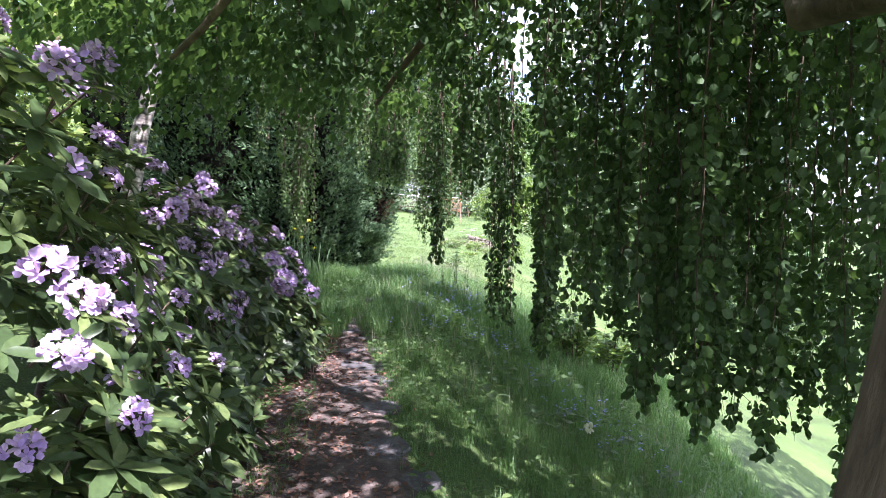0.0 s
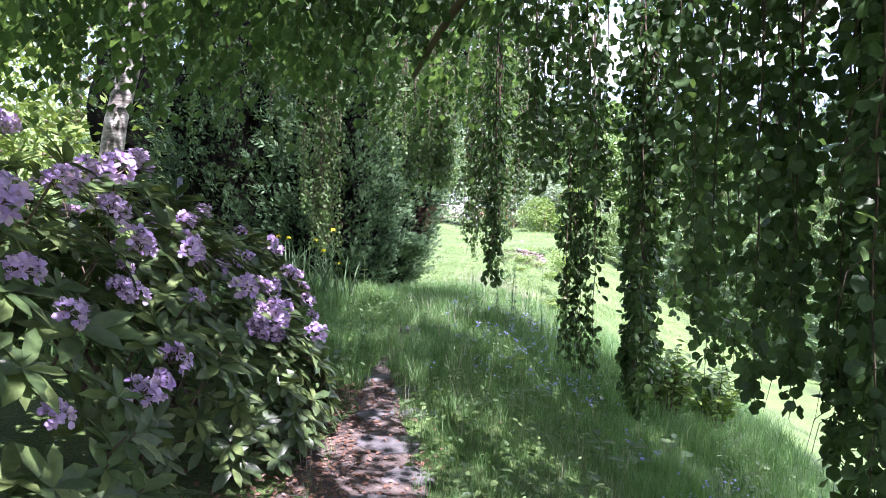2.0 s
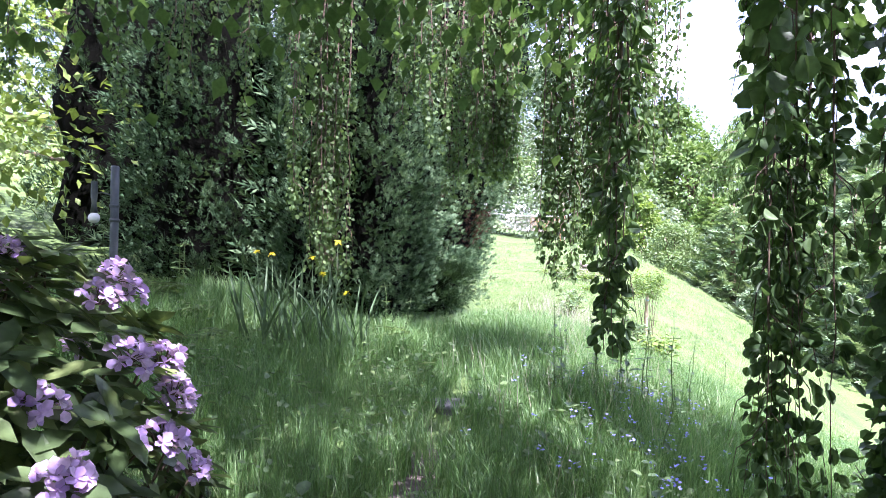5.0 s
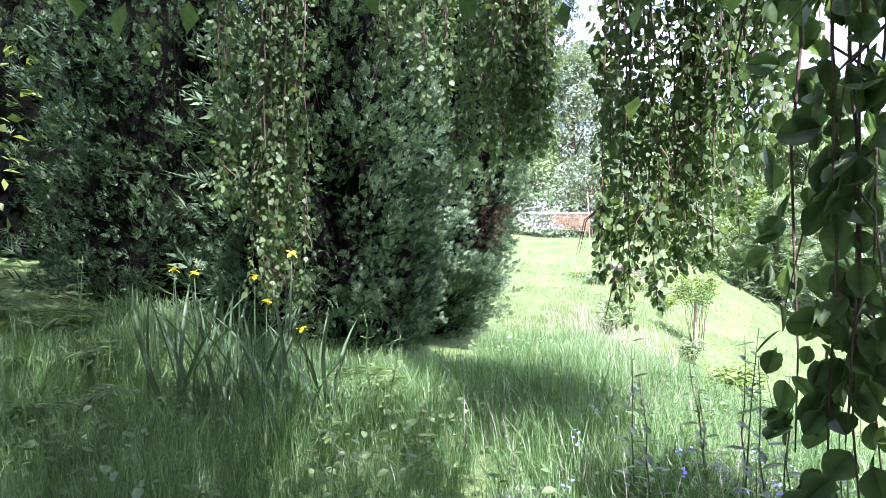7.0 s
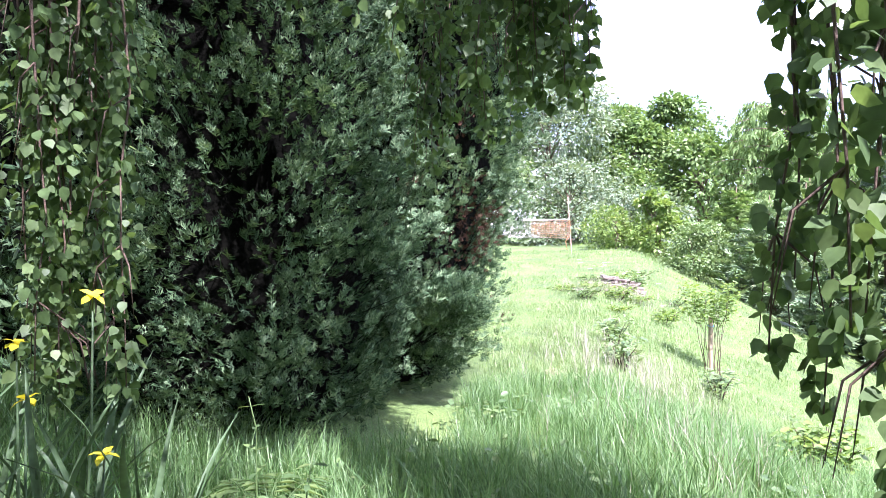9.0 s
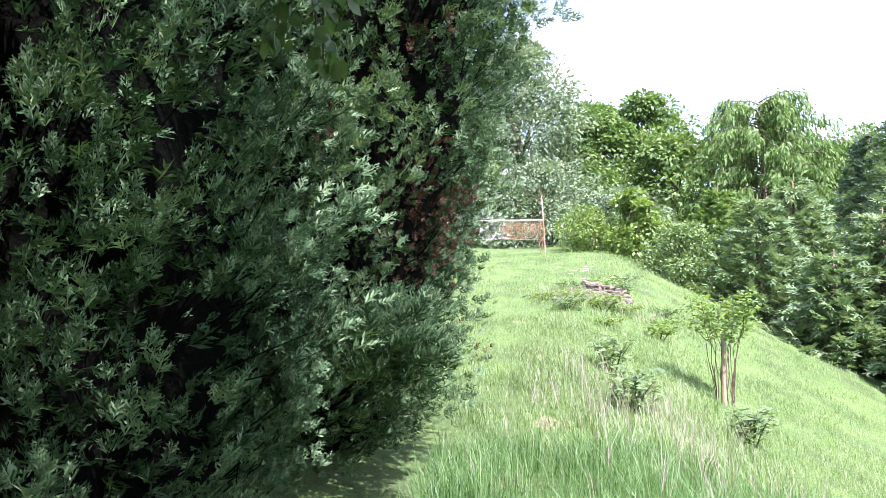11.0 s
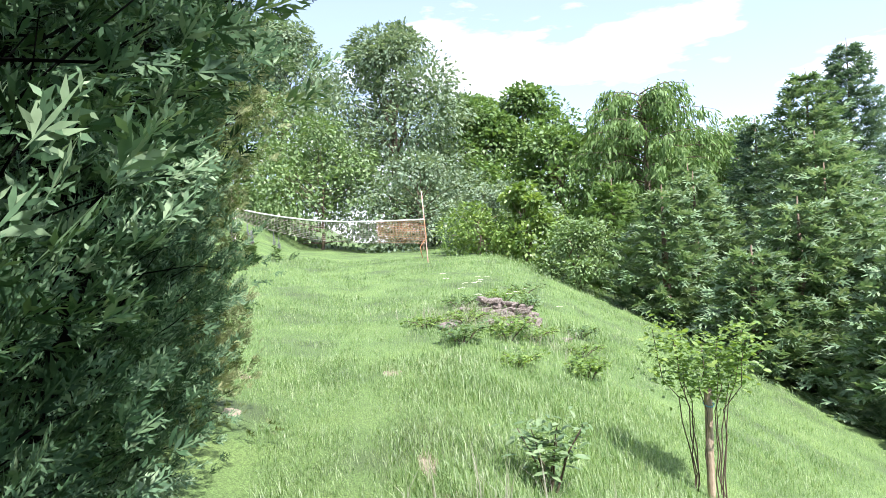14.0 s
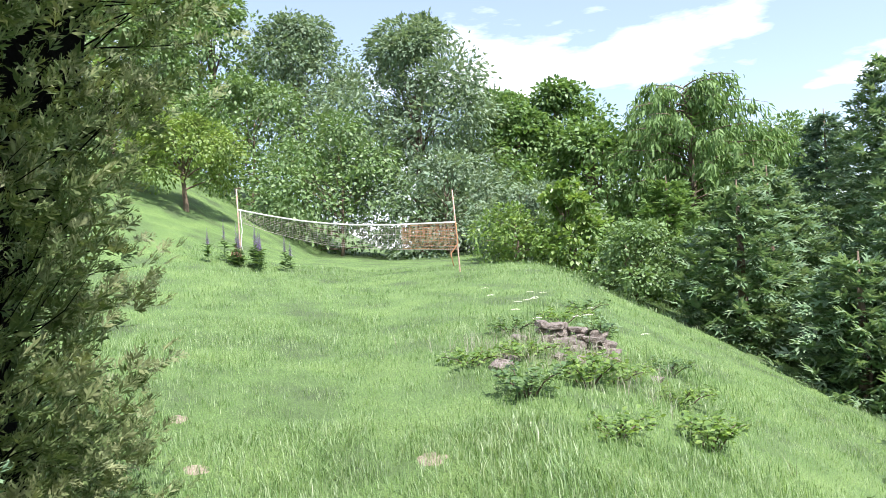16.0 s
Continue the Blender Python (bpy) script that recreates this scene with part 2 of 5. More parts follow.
def ground_mat():
    m, n, l, b = nodes_of("ground")
    co = n.new("ShaderNodeTexCoord")
    big = n.new("ShaderNodeTexNoise")
    big.inputs["Scale"].default_value, big.inputs["Detail"].default_value = 0.9, 8
    fine = n.new("ShaderNodeTexNoise")
    fine.inputs["Scale"].default_value, fine.inputs["Detail"].default_value = 55, 8
    fine.inputs["Roughness"].default_value = 0.7
    for q in (big, fine):
        l.new(co.outputs["Object"], q.inputs["Vector"])
    r1 = ramp(n, [(0.32, (0.060, 0.095, 0.030)), (0.5, (0.095, 0.165, 0.042)), (0.68, (0.130, 0.205, 0.055))])
    r2 = ramp(n, [(0.34, (0.30, 0.32, 0.26)), (0.64, (1.35, 1.32, 1.2))])
    l.new(big.outputs["Fac"], r1.inputs["Fac"])
    l.new(fine.outputs["Fac"], r2.inputs["Fac"])
    mx = n.new("ShaderNodeMixRGB")
    mx.blend_type = "MULTIPLY"
    mx.inputs["Fac"].default_value = 1
    l.new(r1.outputs["Color"], mx.inputs[1])
    l.new(r2.outputs["Color"], mx.inputs[2])
    l.new(mx.outputs["Color"], b.inputs["Base Color"])
    b.inputs["Roughness"].default_value = 0.9
    bump = n.new("ShaderNodeBump")
    bump.inputs["Strength"].default_value, bump.inputs["Distance"].default_value = 0.7, 0.03
    l.new(fine.outputs["Fac"], bump.inputs["Height"])
    l.new(bump.outputs["Normal"], b.inputs["Normal"])
    return m


M["ground"] = ground_mat()

# ---- the lie of the land ----
MID_Y = [-60, -12, 0, 6, 9, 11.5, 14, 18, 21, 24, 27, 31, 36, 39, 45, 60, 120]
MID_Z = [0.0, 0.0, -0.02, -0.02, 0.02, 0.18, 0.24, 0.18, 0.18, 0.34, 0.50, 0.72, 1.15, 1.38, 1.6, 2.0, 3.5]
EDGE_Y = [-60, 0, 12, 18, 22, 27, 31, 36, 40, 120]
EDGE_X = [-0.1, -0.1, -0.3, -0.55, -0.55, 0.4, 1.6, 2.5, 3.0, 3.0]


def ground_z(x, y):
    """Height of the ground: a terrace along the walk, falling to one side and rising to the other."""
    x, y = np.asarray(x, float), np.asarray(y, float)
    z = np.interp(y, MID_Y, MID_Z)
    d = x - np.interp(y, EDGE_Y, EDGE_X)
    steep = np.interp(y, [8, 13], [0.55, 0.43])
    fall = np.where(d > 0, -steep * (np.sqrt(d * d + 0.16) - 0.4), 0.0)
    fall = np.where(d > 8, -steep * 7.6 - 0.10 * (d - 8), fall)
    left = np.clip(-1.7 - x, 0, None)
    rise = np.interp(y, [0, 10, 20, 30, 40], [0.06, 0.10, 0.22, 0.12, 0.12]) * np.minimum(left, 14)
    hill = np.clip(y - 35, 0, 15) * np.clip(-4.8 - x, 0, 14) * 0.032
    wave = 0.02 * np.sin(x * 1.9 + 0.7 * y) * np.sin(y * 1.3 - 0.4 * x) + 0.02 * np.sin(3.7 * x + 1.1) * np.sin(4.1 * y)
    return z + np.maximum(fall, -9.0) + rise + hill + wave


def gz(x, y):
    return float(ground_z(x, y))


# ---- mesh tools ----
rng = np.random.default_rng(7)


class Build:
    """Gathers pieces of geometry into one mesh."""

    def __init__(self):
        self.v, self.loops, self.totals, self.mi, self.n = [], [], [], [], 0

    def add(self, verts, faces, mat=0):
        verts = np.asarray(verts, float)
        self.v.append(verts)
        self.loops.append(np.concatenate([np.asarray(f) for f in faces]) + self.n)
        self.totals.append(np.array([len(f) for f in faces]))
        self.mi.append(np.full(len(faces), mat) if np.isscalar(mat) else np.asarray(mat))
        self.n += len(verts)

    def scatter(self, tmpl, mats, mat=None):
        """Copies of a template (verts, faces, material numbers) at N x 4 x 4 poses."""
        verts, faces, fm = tmpl
        mats = np.asarray(mats, float)
        k, nv = len(mats), len(verts)
        if not k:
            return
        w = np.einsum("nij,vj->nvi", mats[:, :3, :3], verts) + mats[:, None, :3, 3]
        lp = np.concatenate([np.asarray(f) for f in faces])
        self.v.append(w.reshape(-1, 3))
        self.loops.append((lp[None, :] + (np.arange(k) * nv)[:, None]).ravel() + self.n)
        self.totals.append(np.tile([len(f) for f in faces], k))
        self.mi.append(np.tile(fm if mat is None else np.full(len(faces), mat), k))
        self.n += k * nv

    def tube(self, pts, radii, sides=6, mat=0):
        pts, k = np.asarray(pts, float), len(pts)
        tang = np.gradient(pts, axis=0)
        tang /= np.linalg.norm(tang, axis=1)[:, None] + 1e-9
        ref = np.array([0, 0, 1.0]) if abs(tang[:, 2]).mean() < 0.8 else np.array([1.0, 0, 0])
        a = np.cross(tang, ref)
        a /= np.linalg.norm(a, axis=1)[:, None] + 1e-9
        b = np.cross(tang, a)
        ang = np.arange(sides) * 2 * np.pi / sides
        radii = np.asarray(radii, float)
        if radii.ndim == 1:
            radii = np.repeat(radii[:, None], sides, 1)
        ring = pts[:, None] + radii[:, :, None] * (np.cos(ang)[None, :, None] * a[:, None] + np.sin(ang)[None, :, None] * b[:, None])
        faces = [(i * sides + j, i * sides + (j + 1) % sides, (i + 1) * sides + (j + 1) % sides, (i + 1) * sides + j) for i in range(k - 1) for j in range(sides)]
        faces.append(tuple(range((k - 1) * sides, k * sides)))
        self.add(ring.reshape(-1, 3), faces, mat)

    def template(self):
        lp, tt = np.concatenate(self.loops), np.concatenate(self.totals)
        cut = np.split(lp, np.cumsum(tt)[:-1])
        return np.concatenate(self.v), [tuple(c) for c in cut], np.concatenate(self.mi)

    def mesh(self, name, mats, smooth=False):
        me = bpy.data.meshes.new(name)
        v, lp, tt = np.concatenate(self.v), np.concatenate(self.loops), np.concatenate(self.totals)
        me.vertices.add(len(v))
        me.vertices.foreach_set("co", v.astype(np.float32).ravel())
        me.loops.add(len(lp))
        me.loops.foreach_set("vertex_index", lp.astype(np.int32))
        me.polygons.add(len(tt))
        me.polygons.foreach_set("loop_start", np.concatenate([[0], np.cumsum(tt)[:-1]]).astype(np.int32))
        me.polygons.foreach_set("material_index", np.concatenate(self.mi).astype(np.int32))
        for m in mats:
            me.materials.append(M[m])
        me.update(calc_edges=True)
        if smooth:
            me.polygons.foreach_set("use_smooth", np.ones(len(tt), dtype=bool))
        return me


def thing(name, at, label, category, group="", kind=""):
    """An empty at a thing's base."""
    ob = new(name)
    ob.location = at
    ob.empty_display_size = 0.1
    return tagged(ob, label, category, group, kind)


def piece(name, me, parent, at=(0, 0, 0), turn=(0, 0, 0), scale=1.0, label=""):
    """A mesh part under a thing, placed relative to it."""
    ob = new(name, me)
    ob.parent = parent
    ob.location, ob.rotation_euler = at, turn
    ob.scale = (scale, scale, scale)
    return tagged(ob, label) if label else ob


def poses(points, dirs, size, roll=None, jitter=0.0):
    """Poses whose y axis follows dirs and whose z axis leans upward."""
    points, dirs = np.asarray(points, float), np.asarray(dirs, float)
    k = len(points)
    d = dirs + rng.normal(0, 1, (k, 3)) * jitter
    d /= np.linalg.norm(d, axis=1)[:, None] + 1e-9
    up = np.tile([0.03, 0.02, 1.0], (k, 1))
    x = np.cross(d, up)
    x /= np.linalg.norm(x, axis=1)[:, None] + 1e-9
    z = np.cross(x, d)
    if roll is not None:
        r = rng.uniform(-roll, roll, k)[:, None]
        x, z = x * np.cos(r) + z * np.sin(r), z * np.cos(r) - x * np.sin(r)
    m = np.zeros((k, 4, 4))
    s = np.broadcast_to(np.asarray(size, float), (k,))[:, None]
    m[:, :3, 0], m[:, :3, 1], m[:, :3, 2], m[:, :3, 3], m[:, 3, 3] = x * s, d * s, z * s, points, 1
    return m


def unit(k):
    d = rng.normal(0, 1, (k, 3))
    return d / np.linalg.norm(d, axis=1)[:, None]


# leaves along +y, one long
def leaf_tmpl(width, fold=0.08, droop=0.1, belly=0.4):
    w = width / 2
    v = [(0, 0, 0), (0, 0.5, -0.02), (0, 1, -droop), (-w * 0.9, belly * 0.7, fold), (-w, belly + 0.3, fold * 0.7 - droop * 0.4), (w * 0.9, belly * 0.7, fold), (w, belly + 0.3, fold * 0.7 - droop * 0.4)]
    return np.array(v, float), [(0, 1, 4, 3), (1, 2, 4), (1, 0, 5, 6), (2, 1, 6)], np.zeros(4, int)


def fine_leaf_tmpl(width, fold=0.07, droop=0.12):
    """A leaf with a rounder outline, for twigs that hang close to the walk."""
    w = width / 2
    fy, fw = (0.0, 0.10, 0.28, 0.5, 0.72, 0.88, 1.0), (0.0, 0.55, 0.92, 1.0, 0.78, 0.42, 0.0)
    v = [(0, q, -droop * q * q) for q in fy]
    for s in (-1, 1):
        v += [(s * w * b, q + 0.02, fold * b - droop * q * q) for q, b in zip(fy[1:6], fw[1:6])]
    f = []
    for o in (7, 12):
        f.append((0, 1, o))
        f += [(i + 1, i + 2, o + i + 1, o + i) for i in range(4)]
        f.append((5, 6, o + 4))
    return np.array(v, float), f, np.zeros(len(f), int)


def rhomb_tmpl(width, fold=0.06, droop=0.08):
    w = width / 2
    return np.array([(0, 0, 0), (w, 0.45, fold), (0, 1, -droop), (-w, 0.45, fold)], float), [(0, 1, 2, 3)], np.zeros(1, int)


DELTOID = leaf_tmpl(0.78, 0.06, 0.12, 0.22)
ROUND, LONG, OVAL, RHOMB, NARROW = leaf_tmpl(0.82), leaf_tmpl(0.34, 0.04, 0.12), leaf_tmpl(0.55), rhomb_tmpl(0.62), rhomb_tmpl(0.26)


def blade_tmpl(bend, width=0.03):
    w = width / 2
    v = [(-w, 0, 0), (w, 0, 0), (w * 0.8, bend * 0.25, 0.5), (-w * 0.8, bend * 0.25, 0.5), (0, bend, 1.0 - bend * 0.35)]
    return np.array(v, float), [(0, 1, 2, 3), (3, 2, 4)], np.zeros(2, int)


def tuft_tmpl(count, spread, width):
    """A tuft of blades, one high."""
    b = Build()
    for _ in range(count):
        q = rng.uniform(0, 6.283)
        m = np.array(pose(*(rng.normal(0, spread, 2)), 0, 0, 0, math.degrees(q)) @ Matrix.Scale(rng.uniform(0.55, 1.0), 4))
        b.scatter(blade_tmpl(rng.uniform(0.1, 0.65), width), [m])
    return b.template()


def spray_tmpl(pairs, lobes):
    """A flat feathery conifer spray along +y, one long: a spine, side twigs and their lobes."""
    b = Build()
    b.scatter(rhomb_tmpl(0.07, 0.01, -0.06), poses([(0, 0, 0)], [(0, 1, 0.05)], 1.0))
    for i in range(pairs):
        f = (i + 0.5) / pairs
        ln = 0.46 * (1 - f) ** 0.7 + 0.13
        for s in (-1, 1):
            a = s * rng.uniform(0.55, 0.9)
            base = np.array([0, f * 0.9 + rng.uniform(-0.05, 0.05), 0.0])
            d = np.array([math.sin(a), math.cos(a), rng.normal(0.1, 0.2)])
            b.scatter(rhomb_tmpl(0.24, 0.04, -0.05), poses([base], [d], ln, 0.5))
            for j in range(lobes):
                q = base + d * ln * (0.30 + 0.42 * j)
                e = a + (0.7 if (j + i) % 2 else -0.7)
                b.scatter(rhomb_tmpl(0.34, 0.05, 0.0), poses([q], [(math.sin(e), math.cos(e), rng.normal(0.15, 0.2))], ln * 0.48, 0.5))
    return b.template()


SPRAY = [spray_tmpl(4, 2), spray_tmpl(4, 2), spray_tmpl(5, 1)]
SPRAY_MID, SPRAY_LO = [spray_tmpl(4, 1), spray_tmpl(3, 1)], [spray_tmpl(3, 0), spray_tmpl(2, 1)]


def lumps(d, seed, scale=2.0, octaves=2):
    """Lumpy factor about 1 for directions or places d."""
    out = np.empty(len(d))
    for i, q in enumerate(d):
        p = Vector(q) * scale + Vector((seed * 7.3, seed * 3.1, seed * 1.7))
        out[i] = noise.noise(p) + (0.5 * noise.noise(p * 2.3) if octaves > 1 else 0)
    return out


# ---- ground ----
def axis(lo, hi, step, far):
    inner = list(np.arange(lo, hi + 1e-6, step))
    out, s, q = [], step, hi
    while q < far:
        s *= 1.35
        q += s
        out.append(q)
    neg, s, q = [], step, lo
    while q > -far:
        s *= 1.35
        q -= s
        neg.append(q)
    return np.array(neg[::-1] + inner + out)


gx, gy = axis(-8, 13, 0.2, 900), axis(-3, 46, 0.25, 900)
GX, GY = np.meshgrid(gx, gy)
nx, ny = len(gx), len(gy)
gb = Build()
q0 = (np.arange(ny - 1)[:, None] * nx + np.arange(nx - 1)[None, :]).ravel()
gb.v.append(np.stack([GX.ravel(), GY.ravel(), ground_z(GX, GY).ravel()], 1))
gb.loops.append(np.stack([q0, q0 + 1, q0 + nx + 1, q0 + nx], 1).ravel())
gb.totals.append(np.full(len(q0), 4))
gb.mi.append(np.zeros(len(q0), int))
ground = tagged(new("ground", gb.mesh("ground", ["ground"], True)), "grassy garden ground sloping down from a terrace", "ground", kind="structure")

# path
PATH_Y = [-4, 0, 3, 5, 7, 9, 11.3, 13, 15, 18, 21]
PATH_X = [0.0, -0.1, -0.35, -0.65, -0.95, -1.2, -1.15, -1.1, -1.0, -0.75, -0.6]


def path_x(y):
    return float(np.interp(y, PATH_Y, PATH_X))


pb = Build()
pv, pf, pn = [], [], 9
ys = np.arange(-3.5, 10.2, 0.12)
for i, y in enumerate(ys):
    half = np.interp(y, [-3, 4, 6.5, 8, 10], [0.52, 0.38, 0.32, 0.24, 0.14])
    for j in range(pn):
        u = j / (pn - 1) * 2 - 1
        wob = 0.13 * noise.noise((y * 1.1, 3.3 * (1 if u > 0 else -1), 0)) + 0.1 * noise.noise((y * 4.1, 5.5 * (1 if u > 0 else -1), 0))
        x = path_x(y) + u * (half + wob) + float(np.interp(y, [3, 6, 7.5], [-0.75, -0.35, 0.0])) * max(0.0, -u)
        pv.append((x, y, gz(x, y) + 0.022 * (1 - abs(u) ** 3) - (0.03 if abs(u) == 1 else 0) + 0.008 * noise.noise((x * 6, y * 6, 0))))
for i in range(len(ys) - 1):
    for j in range(pn - 1):
        a = i * pn + j
        pf.append((a, a + 1, a + pn + 1, a + pn))
pb.add(pv, pf)
path = tagged(new("path", pb.mesh("path", ["soil"], True)), "trodden earth path with sunken slate slabs and fallen leaves", "path", kind="structure")


def slab_mesh(rx, ry, thick, seed):
    b = bmesh.new()
    k = 11
    r = random.Random(seed)
    ring = []
    for i in range(k):
        a = i / k * 2 * math.pi
        q = 1 + r.uniform(-0.22, 0.16)
        ring.append((rx * q * math.cos(a), ry * q * math.sin(a)))
    top = [b.verts.new((x * 0.93, y * 0.93, thick + r.uniform(-0.006, 0.006))) for x, y in ring]
    mid = [b.verts.new((x, y, thick - 0.014)) for x, y in ring]
    low = [b.verts.new((x, y, -0.05)) for x, y in ring]
    c = b.verts.new((0, 0, thick + r.uniform(-0.004, 0.008)))
    for i in range(k):
        j = (i + 1) % k
        b.faces.new((top[i], top[j], c))
        b.faces.new((mid[i], mid[j], top[j], top[i]))
        b.faces.new((low[i], low[j], mid[j], mid[i]))
    me = bpy.data.meshes.new("slab")
    b.to_mesh(me)
    b.free()
    me.materials.append(M["slate"])
    return me


for i, (x, y, rx, ry) in enumerate([(-0.82, 6.85, 0.20, 0.25), (-1.0, 7.45, 0.15, 0.18), (-0.62, 6.25, 0.16, 0.17), (-0.66, 7.5, 0.13, 0.16), (-1.2, 8.7, 0.14, 0.20), (-1.1, 9.35, 0.10, 0.14), (-0.85, 8.25, 0.18, 0.18), (-1.2, 11.15, 0.26, 0.2), (-0.85, 11.45, 0.2, 0.2), (-0.95, 10.9, 0.12, 0.14), (-0.45, 5.35, 0.15, 0.2), (-0.35, 4.4, 0.17, 0.2), (-0.78, 5.75, 0.12, 0.16), (-0.1, 3.9, 0.14, 0.12)]):
    s = new("slab", slab_mesh(rx, ry, 0.016, i))
    s.location, s.rotation_euler = (x, y, gz(x, y) + 0.014), (random.uniform(-0.04, 0.04), random.uniform(-0.04, 0.04), random.uniform(0, 3))
    s.parent = path

# fallen leaves and petals on the path
lb = Build()
k = 5200
ly = rng.uniform(1.5, 8.5, k)
lx = np.array([path_x(y) for y in ly]) + rng.normal(-0.38, 0.36, k)
lb.scatter(RHOMB, poses(np.stack([lx, ly, ground_z(lx, ly) + 0.032], 1), np.stack([*rng.normal(0, 1, (2, k)), rng.normal(0, 0.25, k)], 1), rng.uniform(0.02, 0.055, k), 0.5))
tagged(new("leaf_litter", lb.mesh("leaf_litter", ["litter"])), "brown and pinkish fallen leaves scattered on the earth path", "leaf litter", kind="stuff")


def bare_patch(x, y, rx, ry, seed):
    b, k = Build(), 20
    v = [(x, y, gz(x, y) + 0.008)]
    for f in (0.6, 1.0):
        for i in range(k):
            a = i / k * 6.283
            q = f * (1 + 0.45 * noise.noise((2.2 * math.cos(a) + seed, 2.2 * math.sin(a), 0)))
            px, py = x + 0.75 * rx * q * math.cos(a), y + 0.75 * ry * q * math.sin(a)
            v.append((px, py, gz(px, py) + (0.006 if f < 1 else -0.012)))
    fs = [(0, 1 + i, 1 + (i + 1) % k) for i in range(k)] + [(1 + i, 1 + k + i, 1 + k + (i + 1) % k, 1 + (i + 1) % k) for i in range(k)]
    b.add(v, fs)
    tagged(new("bare_soil", b.mesh("bare_soil", ["bare_soil"], True)), "worn patch of dry bare soil in the lawn", "bare soil", "worn patches in the lawn", "structure")


for i, q in enumerate([(-0.62, 21.2, 0.12, 0.55), (-0.82, 24.1, 0.2, 0.24), (-0.78, 17.75, 0.2, 0.3), (-1.1, 16.2, 0.22, 0.6), (-1.25, 13.5, 0.16, 0.3), (-2.85, 25.0, 0.12, 0.2), (-2.4, 23.9, 0.14, 0.14), (-2.25, 22.5, 0.14, 0.2), (-0.5, 20.5, 0.12, 0.2)]):
    bare_patch(*q, i * 3.7)


# ---- trees ----
def bent(p0, p1, n=8, sag=0.0, wob=0.05, seed=0):
    p0, p1 = np.array(p0, float), np.array(p1, float)
    t = np.linspace(0, 1, n)[:, None]
    out = p0 + (p1 - p0) * t
    out[:, 2] += sag * 4 * (t * (1 - t))[:, 0]
    for i in range(1, n - 1):
        out[i] += np.array(noise.noise_vector((i * 0.9 + seed, seed * 1.7, 0))) * wob
    return out


def strand_mesh(name, length, leaf, leafmat, size, density, radius, seed):
    """A hanging twig, from its top down, with leaves and side shoots."""
    b = Build()
    pts = [(0.0, 0.0, 0.0)]
    steps = max(5, int(length / 0.25))
    for i in range(steps):
        x, y, z = pts[-1]
        pts.append((x + rng.normal(0, 0.015), y + rng.normal(0, 0.015), z - length / steps))
    b.tube(pts, np.linspace(0.011, 0.002, len(pts)), 4, 1)
    pts = np.array(pts)
    k = int(length * density)
    f = np.sort(rng.uniform(0.0, 1, k) ** 0.9)
    base = np.stack([np.interp(f * steps, np.arange(steps + 1), pts[:, c]) for c in range(3)], 1)
    ang = rng.uniform(0, 6.283, k)
    taper = np.clip(1.25 - f, 0.25, 1)
    r = radius * np.sqrt(rng.uniform(0, 1, k)) * taper
    base = base + np.stack([r * np.cos(ang), r * np.sin(ang), -r * 0.8], 1)
    d = np.stack([np.cos(ang) * 0.7, np.sin(ang) * 0.7, -rng.uniform(0.5, 1.5, k)], 1)
    b.scatter(leaf, poses(base, d, size * rng.uniform(0.5, 1.15, k), 1.4, 0.5))
    for _ in range(int(length * 3)):
        i = rng.integers(0, steps)
        a = rng.uniform(0, 6.283)
        p = pts[i]
        b.tube([p, p + np.array([math.cos(a) * radius * 0.7, math.sin(a) * radius * 0.7, -radius * 0.6]), p + np.array([math.cos(a) * radius, math.sin(a) * radius, -radius * 2.0])], [0.004, 0.003, 0.001], 3, 1)
    return b.mesh(name, [leafmat, "twig"], True)


# weeping elm
ELM = np.array([1.64, 2.45, gz(1.64, 2.45)])
elm = thing("weeping_elm", ELM, "old weeping elm with leafy twigs hanging to the grass", "tree")
tb = Build()
tp = np.array([(0.30, 0.0, -0.25), (0.16, 0, 0.05), (0.08, 0, 0.4), (0.12, 0.02, 0.9), (0.25, 0.03, 1.5), (0.42, 0.05, 2.3), (0.55, 0.0, 3.2), (0.6, 0, 4.4)])
ang = np.arange(20) * 2 * np.pi / 20
rad = np.array([0.62, 0.52, 0.42, 0.37, 0.36, 0.37, 0.36, 0.22])[:, None] * (1 + 0.10 * np.sin(3 * ang + 0.7)[None] + 0.06 * np.sin(7 * ang)[None])
tb.tube(tp, rad, 20)
piece("trunk", tb.mesh("trunk", ["bark"], True), elm)
for i in range(14):
    a = i / 14 * 6.283 + 0.2
    r = rng.uniform(5.2, 7.8)
    limb = Build()
    p = bent((0.55, 0, 3.0 + rng.uniform(-0.3, 0.8)), (0.5 + r * math.cos(a), r * math.sin(a), rng.uniform(3.7, 4.6)), 11, rng.uniform(0.5, 1.0), 0.3, i * 3.1)
    limb.tube(p, np.linspace(0.13, 0.025, 11), 8)
    piece("limb", limb.mesh("limb", ["bark"], True), elm)
cr = Build()
k = 105000
a, r = rng.uniform(0, 6.283, k), 8.8 * np.sqrt(rng.uniform(0.0, 1, k))
px, py = r * np.cos(a), r * np.sin(a)
hz = 5.6 - 1.5 * (r / 8.6) ** 2 + rng.normal(0, 0.35, k)
